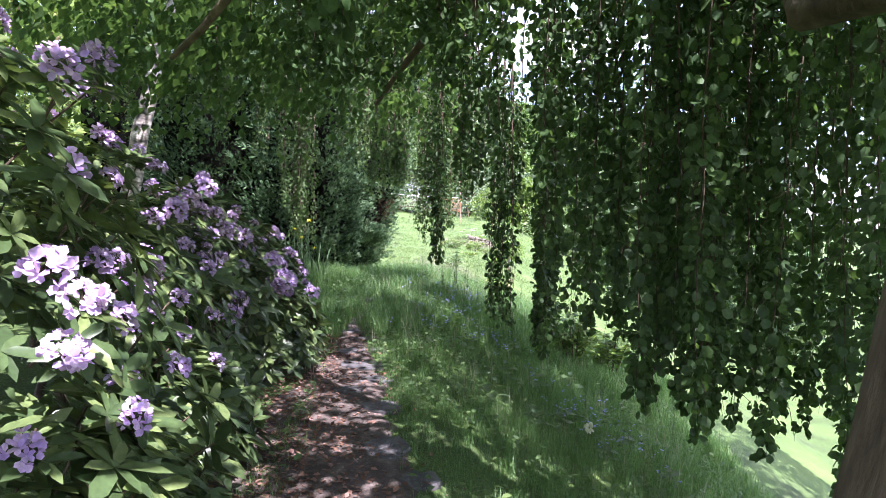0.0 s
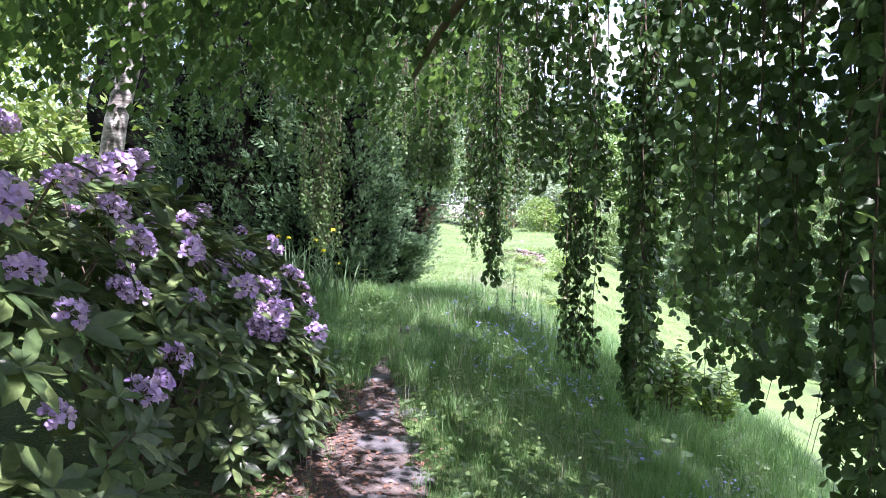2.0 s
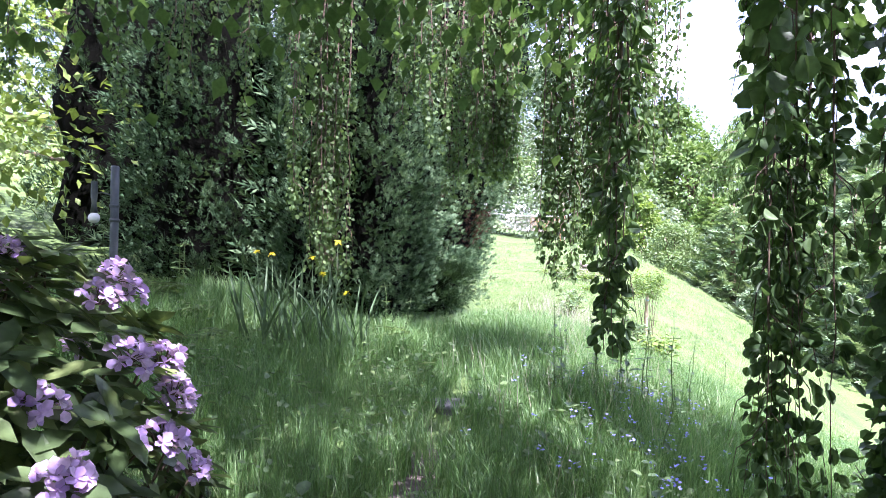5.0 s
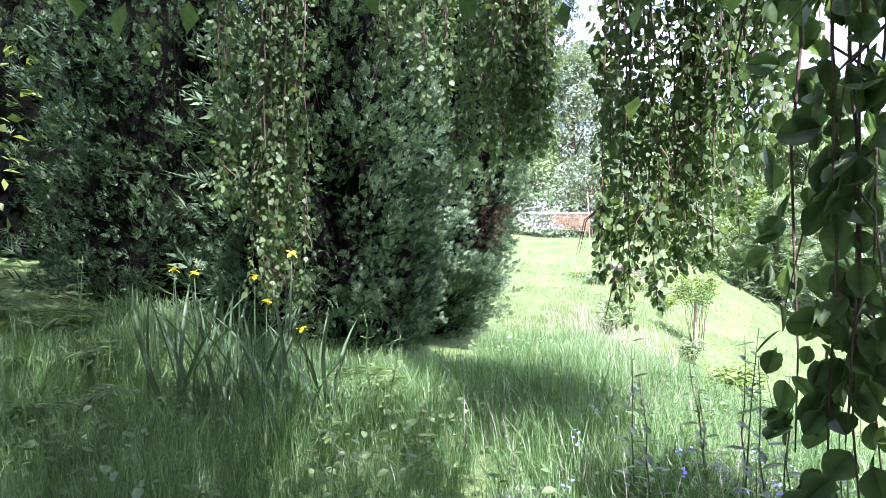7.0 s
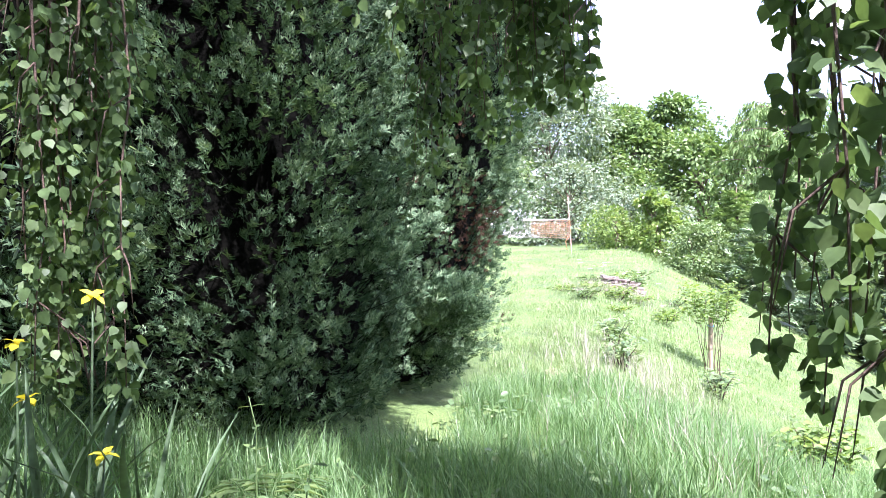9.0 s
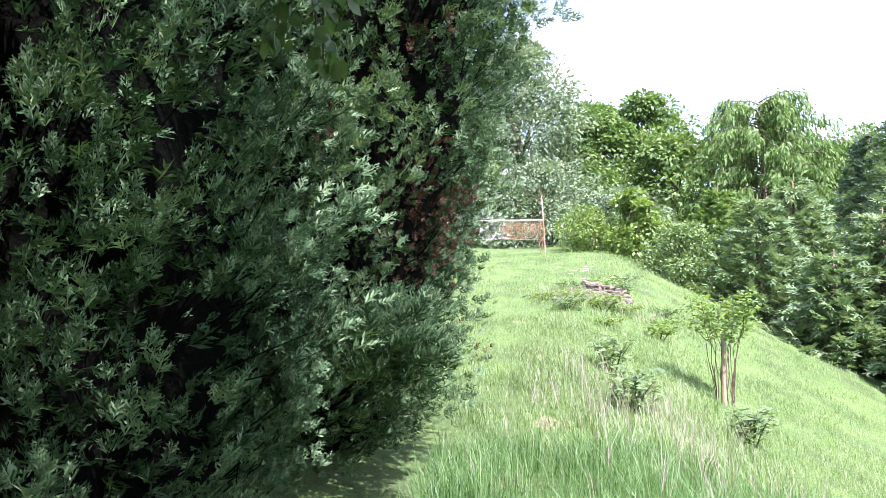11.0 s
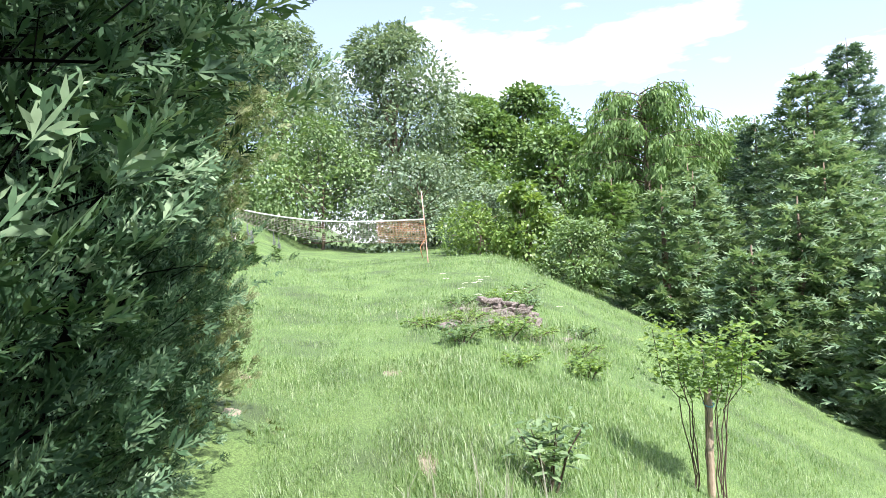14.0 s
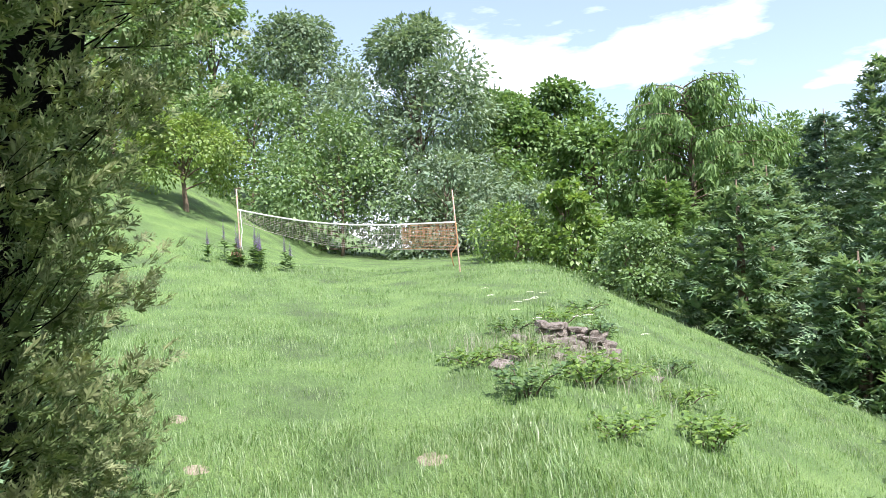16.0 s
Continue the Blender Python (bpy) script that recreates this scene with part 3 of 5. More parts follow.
# Holes and one closed stretch of roof added to steer sun and shade below.
keep = (np.hypot(px + 1.5, py + 2.6) > 0.7) & (np.hypot(px + 1.35, py + 0.95) > 0.45) & (np.array([noise.noise((x * 0.75, y * 0.75, 4.0)) + 0.5 * noise.noise((x * 2.1, y * 2.1, 1.0)) for x, y in zip(px, py)]) > np.where(np.hypot(px - 3.3, py - 0.3) < 2.6, -2.0, -0.30)) & ~((py > 5.9) & (px > -1.5) & (px < 2.5))
pts = np.stack([px, py, hz], 1)[keep]
cr.scatter(RHOMB, poses(pts, np.stack([np.cos(a[keep]), np.sin(a[keep]), -rng.uniform(0.2, 1.0, len(pts))], 1), rng.uniform(0.11, 0.17, len(pts)), 0.8, 0.3))
piece("crown", cr.mesh("crown", ["elm_leaf"]), elm)

ELM_STRANDS = {ln: [strand_mesh("strand", ln, ROUND, "elm_leaf", 0.092, 78, 0.17, s) for s in range(3)] for ln in (1.2, 1.9, 2.7, 3.6, 4.6)}


def hang(parent, kinds, origin, x, y, bottom, top=None):
    """Hang a strand so that it ends at a height; the length nearest to what is wanted."""
    want = (top or 4.3) - bottom
    ln = min(kinds, key=lambda q: abs(q - want))
    me = kinds[ln][int(rng.integers(0, len(kinds[ln])))]
    piece("strand", me, parent, (x - origin[0], y - origin[1], bottom + ln - origin[2]), (rng.normal(0, 0.02), rng.normal(0, 0.02), rng.uniform(0, 6.28)))


NEAR_STRANDS = {3.6: [strand_mesh("strand", 3.6, fine_leaf_tmpl(0.84), "elm_leaf", 0.078, 52, 0.17, s) for s in range(3)]}
# curtains: place, height of the lower end, how many, spread
for x, y, bottom, count, spread in [(-0.02, 9.55, 0.48, 5, 0.08), (0.24, 7.4, 1.50, 2, 0.14), (1.4, 9.5, -0.40, 9, 0.11), (1.35, 9.4, 1.4, 3, 0.2), (0.76, 9.5, -0.05, 8, 0.09), (2.35, 5.2, -0.35, 3, 0.28), (3.0, 4.9, -0.6, 4, 0.35), (3.6, 5.6, -0.7, 5, 0.4), (2.65, 9.2, -0.10, 7, 0.3), (2.1, 10.4, 0.25, 2, 0.25), (1.45, 6.5, 0.35, 7, 0.22), (1.95, 6.0, -0.15, 7, 0.3), (2.9, 5.6, -0.25, 8, 0.4), (3.2, 6.2, -0.6, 10, 0.5), (2.5, 6.9, -0.1, 6, 0.35), (3.4, 8.0, -0.2, 9, 0.6), (4.6, 7.4, -0.6, 9, 0.7), (4.2, 5.2, -0.5, 8, 0.6), (5.5, 6.0, -0.9, 8, 0.8), (0.9, 6.6, 1.75, 3, 0.3), (0.5, 8.3, 1.75, 3, 0.22), (1.95, 9.2, 0.3, 4, 0.14)]:
    for _ in range(count):
        hang(elm, NEAR_STRANDS if x < 1.0 and y > 9 else ELM_STRANDS, ELM, x + rng.normal(0, spread), y + rng.normal(0, spread), bottom + abs(rng.normal(0, 0.35)))
for _ in range(110):
    y = rng.uniform(2.8, 9.2)
    x = rng.uniform(-4.2, 0.9 - 0.09 * y)
    if x < -1.7 and rng.uniform() < 0.85:
        continue
    hang(elm, ELM_STRANDS, ELM, x, y, rng.uniform(2.2, 2.9) + 0.075 * y, 4.6)

# weeping birch
BIRCH = np.array([-4.45, 9.4, gz(-4.45, 9.4)])
birch = thing("weeping_birch", BIRCH, "weeping birch with pale sunlit trunk and long hanging twigs", "tree")
bb = Build()
bb.tube(bent((-0.45, 0.3, -0.1), (1.05, 0.5, 6.6), 12, 0, 0.12, 4), np.linspace(0.15, 0.07, 12), 14)
piece("trunk", bb.mesh("trunk", ["birch_bark"], True), birch)
for i, (x, y, z) in enumerate([(1.4, 3.2, 4.4), (3.2, 3.3, 4.5), (3.6, 2.3, 4.2), (4.4, 2.8, 4.4), (2.4, 4.4, 4.2), (0.2, 3.6, 4.4), (-1.5, 2.5, 4.8), (-2.0, -1.0, 5.0), (1.5, 0.5, 5.4), (2.6, 4.9, 3.6)]):
    limb = Build()
    limb.tube(bent((0.62 + 0.035 * i, 0.45, 4.6 + 0.16 * i), (x, y, z), 10, 0.7, 0.25, i * 2.3 + 1), np.linspace(0.06, 0.012, 10), 6)
    piece("limb", limb.mesh("limb", ["twig"], True), birch)
# Crown masses added overhead, unseen, set to shade the grass and the hedge.
bc = Build()
shade_mass = []
for centre, size, k in (((1.8, -1.2, 6.5), (4.0, 2.3, 1.4), 25000), ((-0.9, 0.8, 6.5), (3.0, 2.8, 1.3), 28000)):
    shade_mass.append(np.array(centre) + unit(k) * np.array(size) * (rng.uniform(0.2, 1, k) ** 0.5)[:, None])
pts = np.concatenate(shade_mass)
pts = pts[lumps(pts, 8.0, 0.8) > -0.2]
bc.scatter(RHOMB, poses(pts, rng.normal(0, 1, (len(pts), 3)) - [0, 0, 0.8], rng.uniform(0.07, 0.12, len(pts)), 1.0))
piece("crown", bc.mesh("crown", ["birch_leaf"]), birch)
BIRCH_STRANDS = {ln: [strand_mesh("strand", ln, DELTOID, "birch_leaf", 0.050, 120, 0.12, s) for s in range(3)] for ln in (0.9, 1.6, 2.4, 3.4)}
for x, y, bottom, count, spread in [(-2.55, 12.4, 1.05, 13, 0.09), (-2.7, 12.3, 1.7, 6, 0.16), (-0.93, 12.7, 2.12, 20, 0.17), (-1.2, 12.9, 2.4, 14, 0.2), (-0.36, 11.52, 0.92, 7, 0.08), (-0.14, 11.55, 1.3, 10, 0.12), (0.1, 11.6, 1.7, 10, 0.14), (0.36, 11.7, 2.1, 10, 0.18), (-1.7, 12.6, 2.7, 5, 0.3), (-3.6, 11.8, 2.6, 5, 0.3), (-4.8, 11.0, 2.6, 6, 0.5), (-1.48, 13.85, 2.0, 4, 0.06), (-1.2, 13.65, 2.0, 5, 0.09), (-0.95, 13.5, 2.2, 5, 0.1), (-3.0, 10.6, 2.9, 5, 0.5), (-5.8, 9.5, 2.5, 8, 0.7)]:
    for _ in range(count):
        hang(birch, BIRCH_STRANDS, BIRCH, x + rng.normal(0, spread), y + rng.normal(0, spread), bottom + abs(rng.normal(0, 0.3)), 4.4)


# conifers of the tall hedge
def cypress(x, y, rx, ry, height, seed, near, mat="cypress", lean=(0.0, 0.0), dead=(), vase=False, tuft=None):
    base = np.array([x, y, gz(x, y)])
    ob = thing("cypress", base, "tall bluish-green cypress, dense feathery sprays, dark inside", "conifer", "row of cypresses")

    def shape(d, zf):
        """Radius factor over height: narrow foot, widest above a man's height, tapering up."""
        return np.interp(zf, [0, 0.04, 0.15, 0.3, 0.5, 0.75, 1.0], [0.74, 0.84, 0.92, 1.02, 1.14, 1.0, 0.12] if vase else [0.86, 0.98, 1.0, 0.97, 0.88, 0.6, 0.08])

    def surface(k, depth):
        zf = rng.uniform(0.0, 1.0, k) ** 1.25
        a = rng.uniform(0, 6.283, k)
        d = np.stack([np.cos(a), np.sin(a), zf * height * 0.45], 1)
        lump = lumps(d, seed, 1.7)
        r = shape(d, zf) * (1 + 0.34 * lump) * depth
        p = np.stack([rx * r * d[:, 0] + lean[0] * zf, ry * r * d[:, 1] + lean[1] * zf, zf * height], 1)
        n = np.stack([d[:, 0] / rx, d[:, 1] / ry, np.full(k, 0.0)], 1)
        n /= np.linalg.norm(n, axis=1)[:, None]
        return p, n, lump

    # Solid shell added to block light and read as shade between the sprays.
    shade_core = Build()
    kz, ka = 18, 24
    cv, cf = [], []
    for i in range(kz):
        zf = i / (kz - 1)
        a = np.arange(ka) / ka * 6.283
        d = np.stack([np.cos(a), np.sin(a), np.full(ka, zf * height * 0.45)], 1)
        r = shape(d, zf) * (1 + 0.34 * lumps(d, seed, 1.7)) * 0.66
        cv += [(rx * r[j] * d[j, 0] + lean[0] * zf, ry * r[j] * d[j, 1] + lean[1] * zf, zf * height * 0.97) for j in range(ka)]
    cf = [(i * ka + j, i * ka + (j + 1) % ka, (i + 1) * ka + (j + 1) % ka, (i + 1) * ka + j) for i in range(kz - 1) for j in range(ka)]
    shade_core.add(cv, cf)
    piece("inner_shade", shade_core.mesh("inner_shade", ["shade_core"], True), ob, label="near-black shell standing in for shade inside the foliage")
    tr = Build()
    tr.tube([(0, 0, -0.2), (0, 0, height * 0.6)], [0.16, 0.06], 8)
    piece("trunk", tr.mesh("trunk", ["bark"], True), ob)
    fo, dd, tw = Build(), Build(), Build()
    area = 6.283 * math.sqrt(rx * ry) * height
    k = int(area * (25 if near else 16 if x > -6 else 8))
    p, n, lump = surface(k, 0.74)
    face = n[:, 0] * 0.75 - n[:, 1] * 0.66
    for i in range(k):
        wp = p[i] + base
        if any((((wp[0] - c[0]) / c[2]) ** 2 + ((wp[1] - c[1]) / c[3]) ** 2) < 0.5 for c in CYPRESSES if c[:2] != (x, y)):
            continue
        if (face[i] < -0.25 and not (near and wp[0] > -2.8 and wp[1] < 22 and wp[2] < 3.4)) or wp[2] > 5.8:
            if rng.uniform() < 0.3:
                fo.scatter(SPRAY_LO[0], poses(p[i] + n[i] * 0.25 + rng.normal(0, 0.15, (4, 3)), np.tile(n[i] + [0, 0, 0.6], (4, 1)), rng.uniform(0.28, 0.45, 4), 1.2, 0.3))
            continue
        if lump[i] < -0.36 and rng.uniform() < (0.75 if wp[1] < 17.8 else 0.35):
            continue
        ax = n[i] * rng.uniform(0.6, 1.0) + np.array([0, 0, rng.uniform(0.1, 1.1)]) + rng.normal(0, 0.2, 3)
        ax /= np.linalg.norm(ax)
        ln = rng.uniform(0.26, 0.58) * math.sqrt(max(rx, 0.8))
        close = near and wp[0] > -3.5 and 12.6 < wp[1] < 17.8 and wp[2] < 3.4
        beside = near and wp[0] > -2.7 and 17.8 <= wp[1] < 23.5 and wp[2] < 3.1
        kk = int(rng.integers(18, 24)) if close else int(rng.integers(15, 20)) if beside else int(rng.integers(12, 17))
        t = rng.uniform(0.05, 1.0, kk) ** 0.8
        off = unit(kk) * (0.15 * (1.1 - t) + 0.02)[:, None]
        q = p[i] + ax * (ln * t)[:, None] + off
        dirs = ax * 0.9 + off * 5.0 + np.array([0, 0, 0.25])
        mm = poses(q, dirs, rng.uniform(0.055, 0.105, kk) if close else rng.uniform(0.06, 0.115, kk) if beside else rng.uniform(0.075, 0.135, kk), 1.3, 0.2)
        tw.tube([p[i] - ax * 0.15, p[i] + ax * ln * 0.4 + off[0] * 0.3, p[i] + ax * ln * 0.7], [0.0045, 0.0025, 0.001], 3)
        if any((((wp + ax * ln * 0.5 - np.array(g[:3])) / g[3]) ** 2).sum() < 1 for g in dead):
            mm[:, :3, :3] *= 0.6
            dd.scatter(SPRAY[i % 3], mm)
        else:
            # Pale new shoots; fewer left of -3.3, where shade is put into the colour.
            fresh = t > rng.uniform(0.45, 1.0) + (0.35 if wp[0] < -3.3 else 0.0)
            sort = SPRAY[i % 3] if close or beside else SPRAY_MID[i % 2]
            if not (close or beside or (wp[0] > -3.9 and wp[2] < 4.2) or (wp[0] > -7.2 and wp[1] < 16.0 and wp[2] < 4.4)):
                mm[:, :3, :3] *= 1.3
                sort = SPRAY_LO[i % 2]
            fo.scatter(sort, mm[~fresh], 0)
            fo.scatter(sort, mm[fresh], 1)
    p2, n2, _ = surface(int(area * (14 if near else 8)), 0.69)
    w2 = p2 + base
    seen = (n2[:, 0] * 0.75 - n2[:, 1] * 0.66 > -0.25) & (w2[:, 2] < 4.6) & (w2[:, 0] > -7.2)
    for g in dead:
        seen &= (((w2 - np.array(g[:3])) / (g[3] + 0.25)) ** 2).sum(1) > 1
    p2, n2 = np.repeat(p2[seen], 9, 0), np.repeat(n2[seen], 9, 0)
    p2 = p2 + rng.normal(0, 0.10, p2.shape)
    fo.scatter(SPRAY_MID[0], poses(p2, n2 + np.array([0, 0, 0.5]), rng.uniform(0.09, 0.15, len(p2)), 1.3, 0.35), 0)
    if tuft:
        for i in range(70):
            o = unit(1)[0]
            o[2] = abs(o[2])
            q0 = np.array(tuft[:3]) - base + o * tuft[3] * rng.uniform(0.3, 0.8) * np.array([1, 1, 0.8])
            ax = o + np.array([0.3, -0.4, 0.3])
            ax /= np.linalg.norm(ax)
            t = rng.uniform(0.05, 1.0, 16)
            off = unit(16) * (0.10 * (1.1 - t) + 0.02)[:, None]
            fo.scatter(SPRAY[i % 3], poses(q0 + ax * (0.26 * t)[:, None] + off, ax * 0.9 + off * 5.0 + np.array([0, 0, 0.25]), rng.uniform(0.08, 0.14, 16), 1.3, 0.15))
            tw.tube([np.array([tuft[0] - 0.7, tuft[1] + 0.4, tuft[2] - 0.5]) - base, q0 + ax * 0.1], [0.005, 0.002], 3)
    # Twigs take the same near-black, their shade put into the colour.
    tagged(piece("branchwork", tw.mesh("branchwork", ["shade_core"]), ob), kind="stuff")
    piece("foliage", fo.mesh("foliage", [mat, mat + "_tip"]), ob)
    if dd.n:
        piece("dead_foliage", dd.mesh("dead_foliage", ["cypress_dead"]), ob, label="patch of rust-brown dead sprays")
    return ob


DEAD = [(-1.5, 16.2, 1.75, 0.40), (-1.45, 15.6, 2.6, 0.32), (-1.75, 15.4, 1.9, 0.3), (-1.45, 17.2, 0.8, 0.25)]
CYPRESSES = [(-3.12, 15.0, 1.2, 1.3), (-2.62, 17.0, 1.12, 1.4), (-3.0, 19.4, 1.2, 1.4), (-3.05, 21.75, 1.12, 1.18), (-5.2, 15.4, 1.5, 1.4), (-8.0, 17.2, 1.6, 1.5)]
cypress(*CYPRESSES[0], 6.6, 1, True, lean=(0.2, -0.2), dead=DEAD)
cypress(*CYPRESSES[1], 7.0, 2, True, lean=(1.5, 0.0), dead=DEAD, vase=True, tuft=(-1.86, 15.8, 0.92, 0.34))
cypress(*CYPRESSES[2], 7.0, 3, True, lean=(1.0, 0.0), vase=True)
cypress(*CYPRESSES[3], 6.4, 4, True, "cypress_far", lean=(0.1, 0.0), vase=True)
cypress(*CYPRESSES[4], 7.0, 5, False, lean=(0.0, -0.2))
cypress(*CYPRESSES[5], 6.6, 6, False)


# broad-leaved trees of the distance
leaf_far = rhomb_tmpl(0.5)
def broad_tree(name, x, y, height, spread, leafmat, leaf, size, count, seed, label, trunk=0.16, low=0.22, droop=0.0, gaps=0.1):
    base = np.array([x, y, gz(x, y)])
    ob = thing(name, base, label, "tree", "trees behind the lawn")
    r = np.random.default_rng(seed)
    tr = Build()
    tr.tube(bent((0, 0, -0.2), (r.normal(0, 0.3), r.normal(0, 0.3), height * 0.72), 8, 0, 0.18, seed), np.linspace(trunk, trunk * 0.3, 8), 8)
    piece("trunk", tr.mesh("trunk", ["bark"], True), ob)
    cr = Build()
    nb = int(26 + height * 3.0)
    zc = height * (low + (0.97 - low) * r.uniform(0, 1, nb) ** 0.85)
    prof = np.interp(zc / height, [low, low + 0.15, 0.55, 0.8, 1.0], [0.75, 1.0, 0.95, 0.62, 0.10])
    aa = r.uniform(0, 6.283, nb)
    rr = spread * prof * np.sqrt(r.uniform(0.25, 1.0, nb))
    cs = np.stack([rr * np.cos(aa), rr * np.sin(aa), zc], 1)
    lb = Build()
    for c in cs[: nb // 2]:
        lb.tube(bent((0, 0, max(0.3, c[2] * 0.6)), c, 5, 0.1, 0.1, c[0]), [trunk * 0.35, trunk * 0.28, trunk * 0.2, trunk * 0.1, 0.01], 5)
    tagged(piece("branchwork", lb.mesh("branchwork", ["bark"]), ob), kind="stuff")
    each = count // nb
    for c in cs:
        br = spread * r.uniform(0.28, 0.48) * np.interp(c[2] / height, [0.6, 1.0], [1.0, 0.5])
        d = unit(each)
        rad = br * (0.55 + 0.5 * rng.uniform(0, 1, each)) * (1 + 0.35 * lumps(d, seed + c[0], 2.6, 1))
        p = c + d * rad[:, None] * np.array([1, 1, 0.78])
        hidden = (d[:, 1] > 0.25) & (rng.uniform(0, 1, len(d)) < (0.6 if y > 40 else 0.0))
        p, d = p[~hidden], d[~hidden]
        if gaps:
            keep = lumps(p, seed, 1.4, 1) > -0.45 + gaps
            p, d = p[keep], d[keep]
        dirs = d + np.array([0, 0, -0.35 - droop])
        cr.scatter(leaf, poses(p, dirs, size * rng.uniform(0.6, 1.25, len(p)), 1.0, 0.35))
    piece("crown", cr.mesh("crown", [leafmat]), ob)
    return ob


WILLOW, AIRY, DENSE = "large silvery-green willow behind the net", "tall airy grey-green birch at the top of the garden", "bright green maple with dense leafy crown"
broad_tree("willow_tree", 0.5, 60, 14.2, 5.0, "willow_leaf", leaf_far, 0.30, 52000, 11, WILLOW, 0.32, 0.06)
broad_tree("birch_tree", -7.5, 68, 15.2, 5.2, "willow_leaf", RHOMB, 0.28, 34000, 12, AIRY, 0.25, 0.1, 0.1, 0.02)
broad_tree("birch_tree", -13.5, 68, 13.5, 5.4, "mixed_leaf", RHOMB, 0.32, 30000, 13, AIRY, 0.25, 0.08, 0.1, 0.02)
broad_tree("oak_tree", -20.5, 66, 12.0, 6.0, "mixed_leaf", RHOMB, 0.38, 17600, 14, "broad mid-green tree at the edge of the garden", 0.3, 0.06)
broad_tree("maple_tree", 6.2, 64, 11.2, 4.6, "maple_leaf", RHOMB, 0.32, 30000, 15, DENSE, 0.3, 0.03)
broad_tree("maple_tree", 10.4, 65, 13.9, 4.6, "maple_leaf", RHOMB, 0.34, 28000, 16, DENSE, 0.3, 0.06)
broad_tree("hazel_bush", -4.0, 55, 7.0, 4.2, "mixed_leaf", RHOMB, 0.24, 14400, 17, "leafy hazel bush behind the net", 0.1, 0.02)
broad_tree("hazel_bush", -9.5, 60, 7.5, 4.6, "mixed_leaf", RHOMB, 0.26, 12800, 27, "leafy hazel bush behind the orchard", 0.1, 0.02)
broad_tree("hazel_bush", -16.5, 60, 8.0, 5.0, "mixed_leaf", RHOMB, 0.26, 12800, 28, "leafy hazel bush behind the orchard", 0.1, 0.02)
broad_tree("hazel_bush", 1.5, 53, 5.0, 3.6, "willow_leaf", RHOMB, 0.22, 12000, 29, "grey-green leafy bush behind the net", 0.1, 0.02)
broad_tree("hazel_bush", 5.2, 48, 3.6, 2.6, "willow_leaf", RHOMB, 0.20, 12000, 18, "grey-green leafy bush beside the lawn", 0.1, 0.02)
broad_tree("apple_tree", -9.2, 46.5, 3.7, 2.2, "apple_leaf", RHOMB, 0.16, 15000, 19, "small round apple tree on the rising lawn", 0.12, 0.32)
broad_tree("apple_tree", -13.0, 49.5, 4.0, 2.1, "apple_leaf", RHOMB, 0.15, 9600, 20, "small round apple tree on the rising lawn", 0.12, 0.32)
broad_tree("oak_tree", -14.0, 24.0, 11.0, 4.6, "apple_leaf", RHOMB, 0.24, 12800, 21, "sunlit pale green tree beyond the shrubbery", 0.25, 0.04)
broad_tree("oak_tree", -10.5, 13.5, 9.0, 3.6, "apple_leaf", RHOMB, 0.20, 12800, 22, "sunlit green tree beyond the shrubbery", 0.22, 0.03)
broad_tree("oak_tree", -10.0, 6.5, 8.0, 3.4, "apple_leaf", RHOMB, 0.20, 11200, 33, "sunlit green tree beyond the shrubbery", 0.22, 0.03)
broad_tree("maple_tree", 11.2, 60, 10.5, 4.2, "maple_leaf", RHOMB, 0.36, 12000, 35, DENSE, 0.3, 0.03)
broad_tree("maple_tree", 17.0, 66, 12.4, 4.8, "larch_leaf", RHOMB, 0.36, 14000, 36, DENSE, 0.3, 0.03)
broad_tree("oak_tree", 24.0, 62.0, 12.0, 5.0, "mixed_leaf", RHOMB, 0.3, 11200, 23, "green tree behind the spruces", 0.3, 0.05)
broad_tree("lilac_bush", 4.5, 41.0, 3.1, 1.15, "shrub_leaf", RHOMB, 0.2, 4500, 24, "fresh yellow-green bush at the lawn's edge", 0.08, 0.02)
broad_tree("lilac_bush", 2.9, 42.0, 1.8, 1.5, "shrub_leaf", RHOMB, 0.13, 8000, 25, "low yellow-green bush at the lawn's edge", 0.05, 0.02)
broad_tree("lilac_bush", 5.6, 38.0, 2.2, 1.5, "mixed_leaf", RHOMB, 0.13, 8000, 26, "low green bush at the foot of the lawn", 0.05, 0.02)
broad_tree("lilac_bush", 3.6, 45.0, 2.6, 1.7, "willow_leaf", RHOMB, 0.15, 9000, 34, "grey-green bush behind the lawn's edge", 0.05, 0.02)


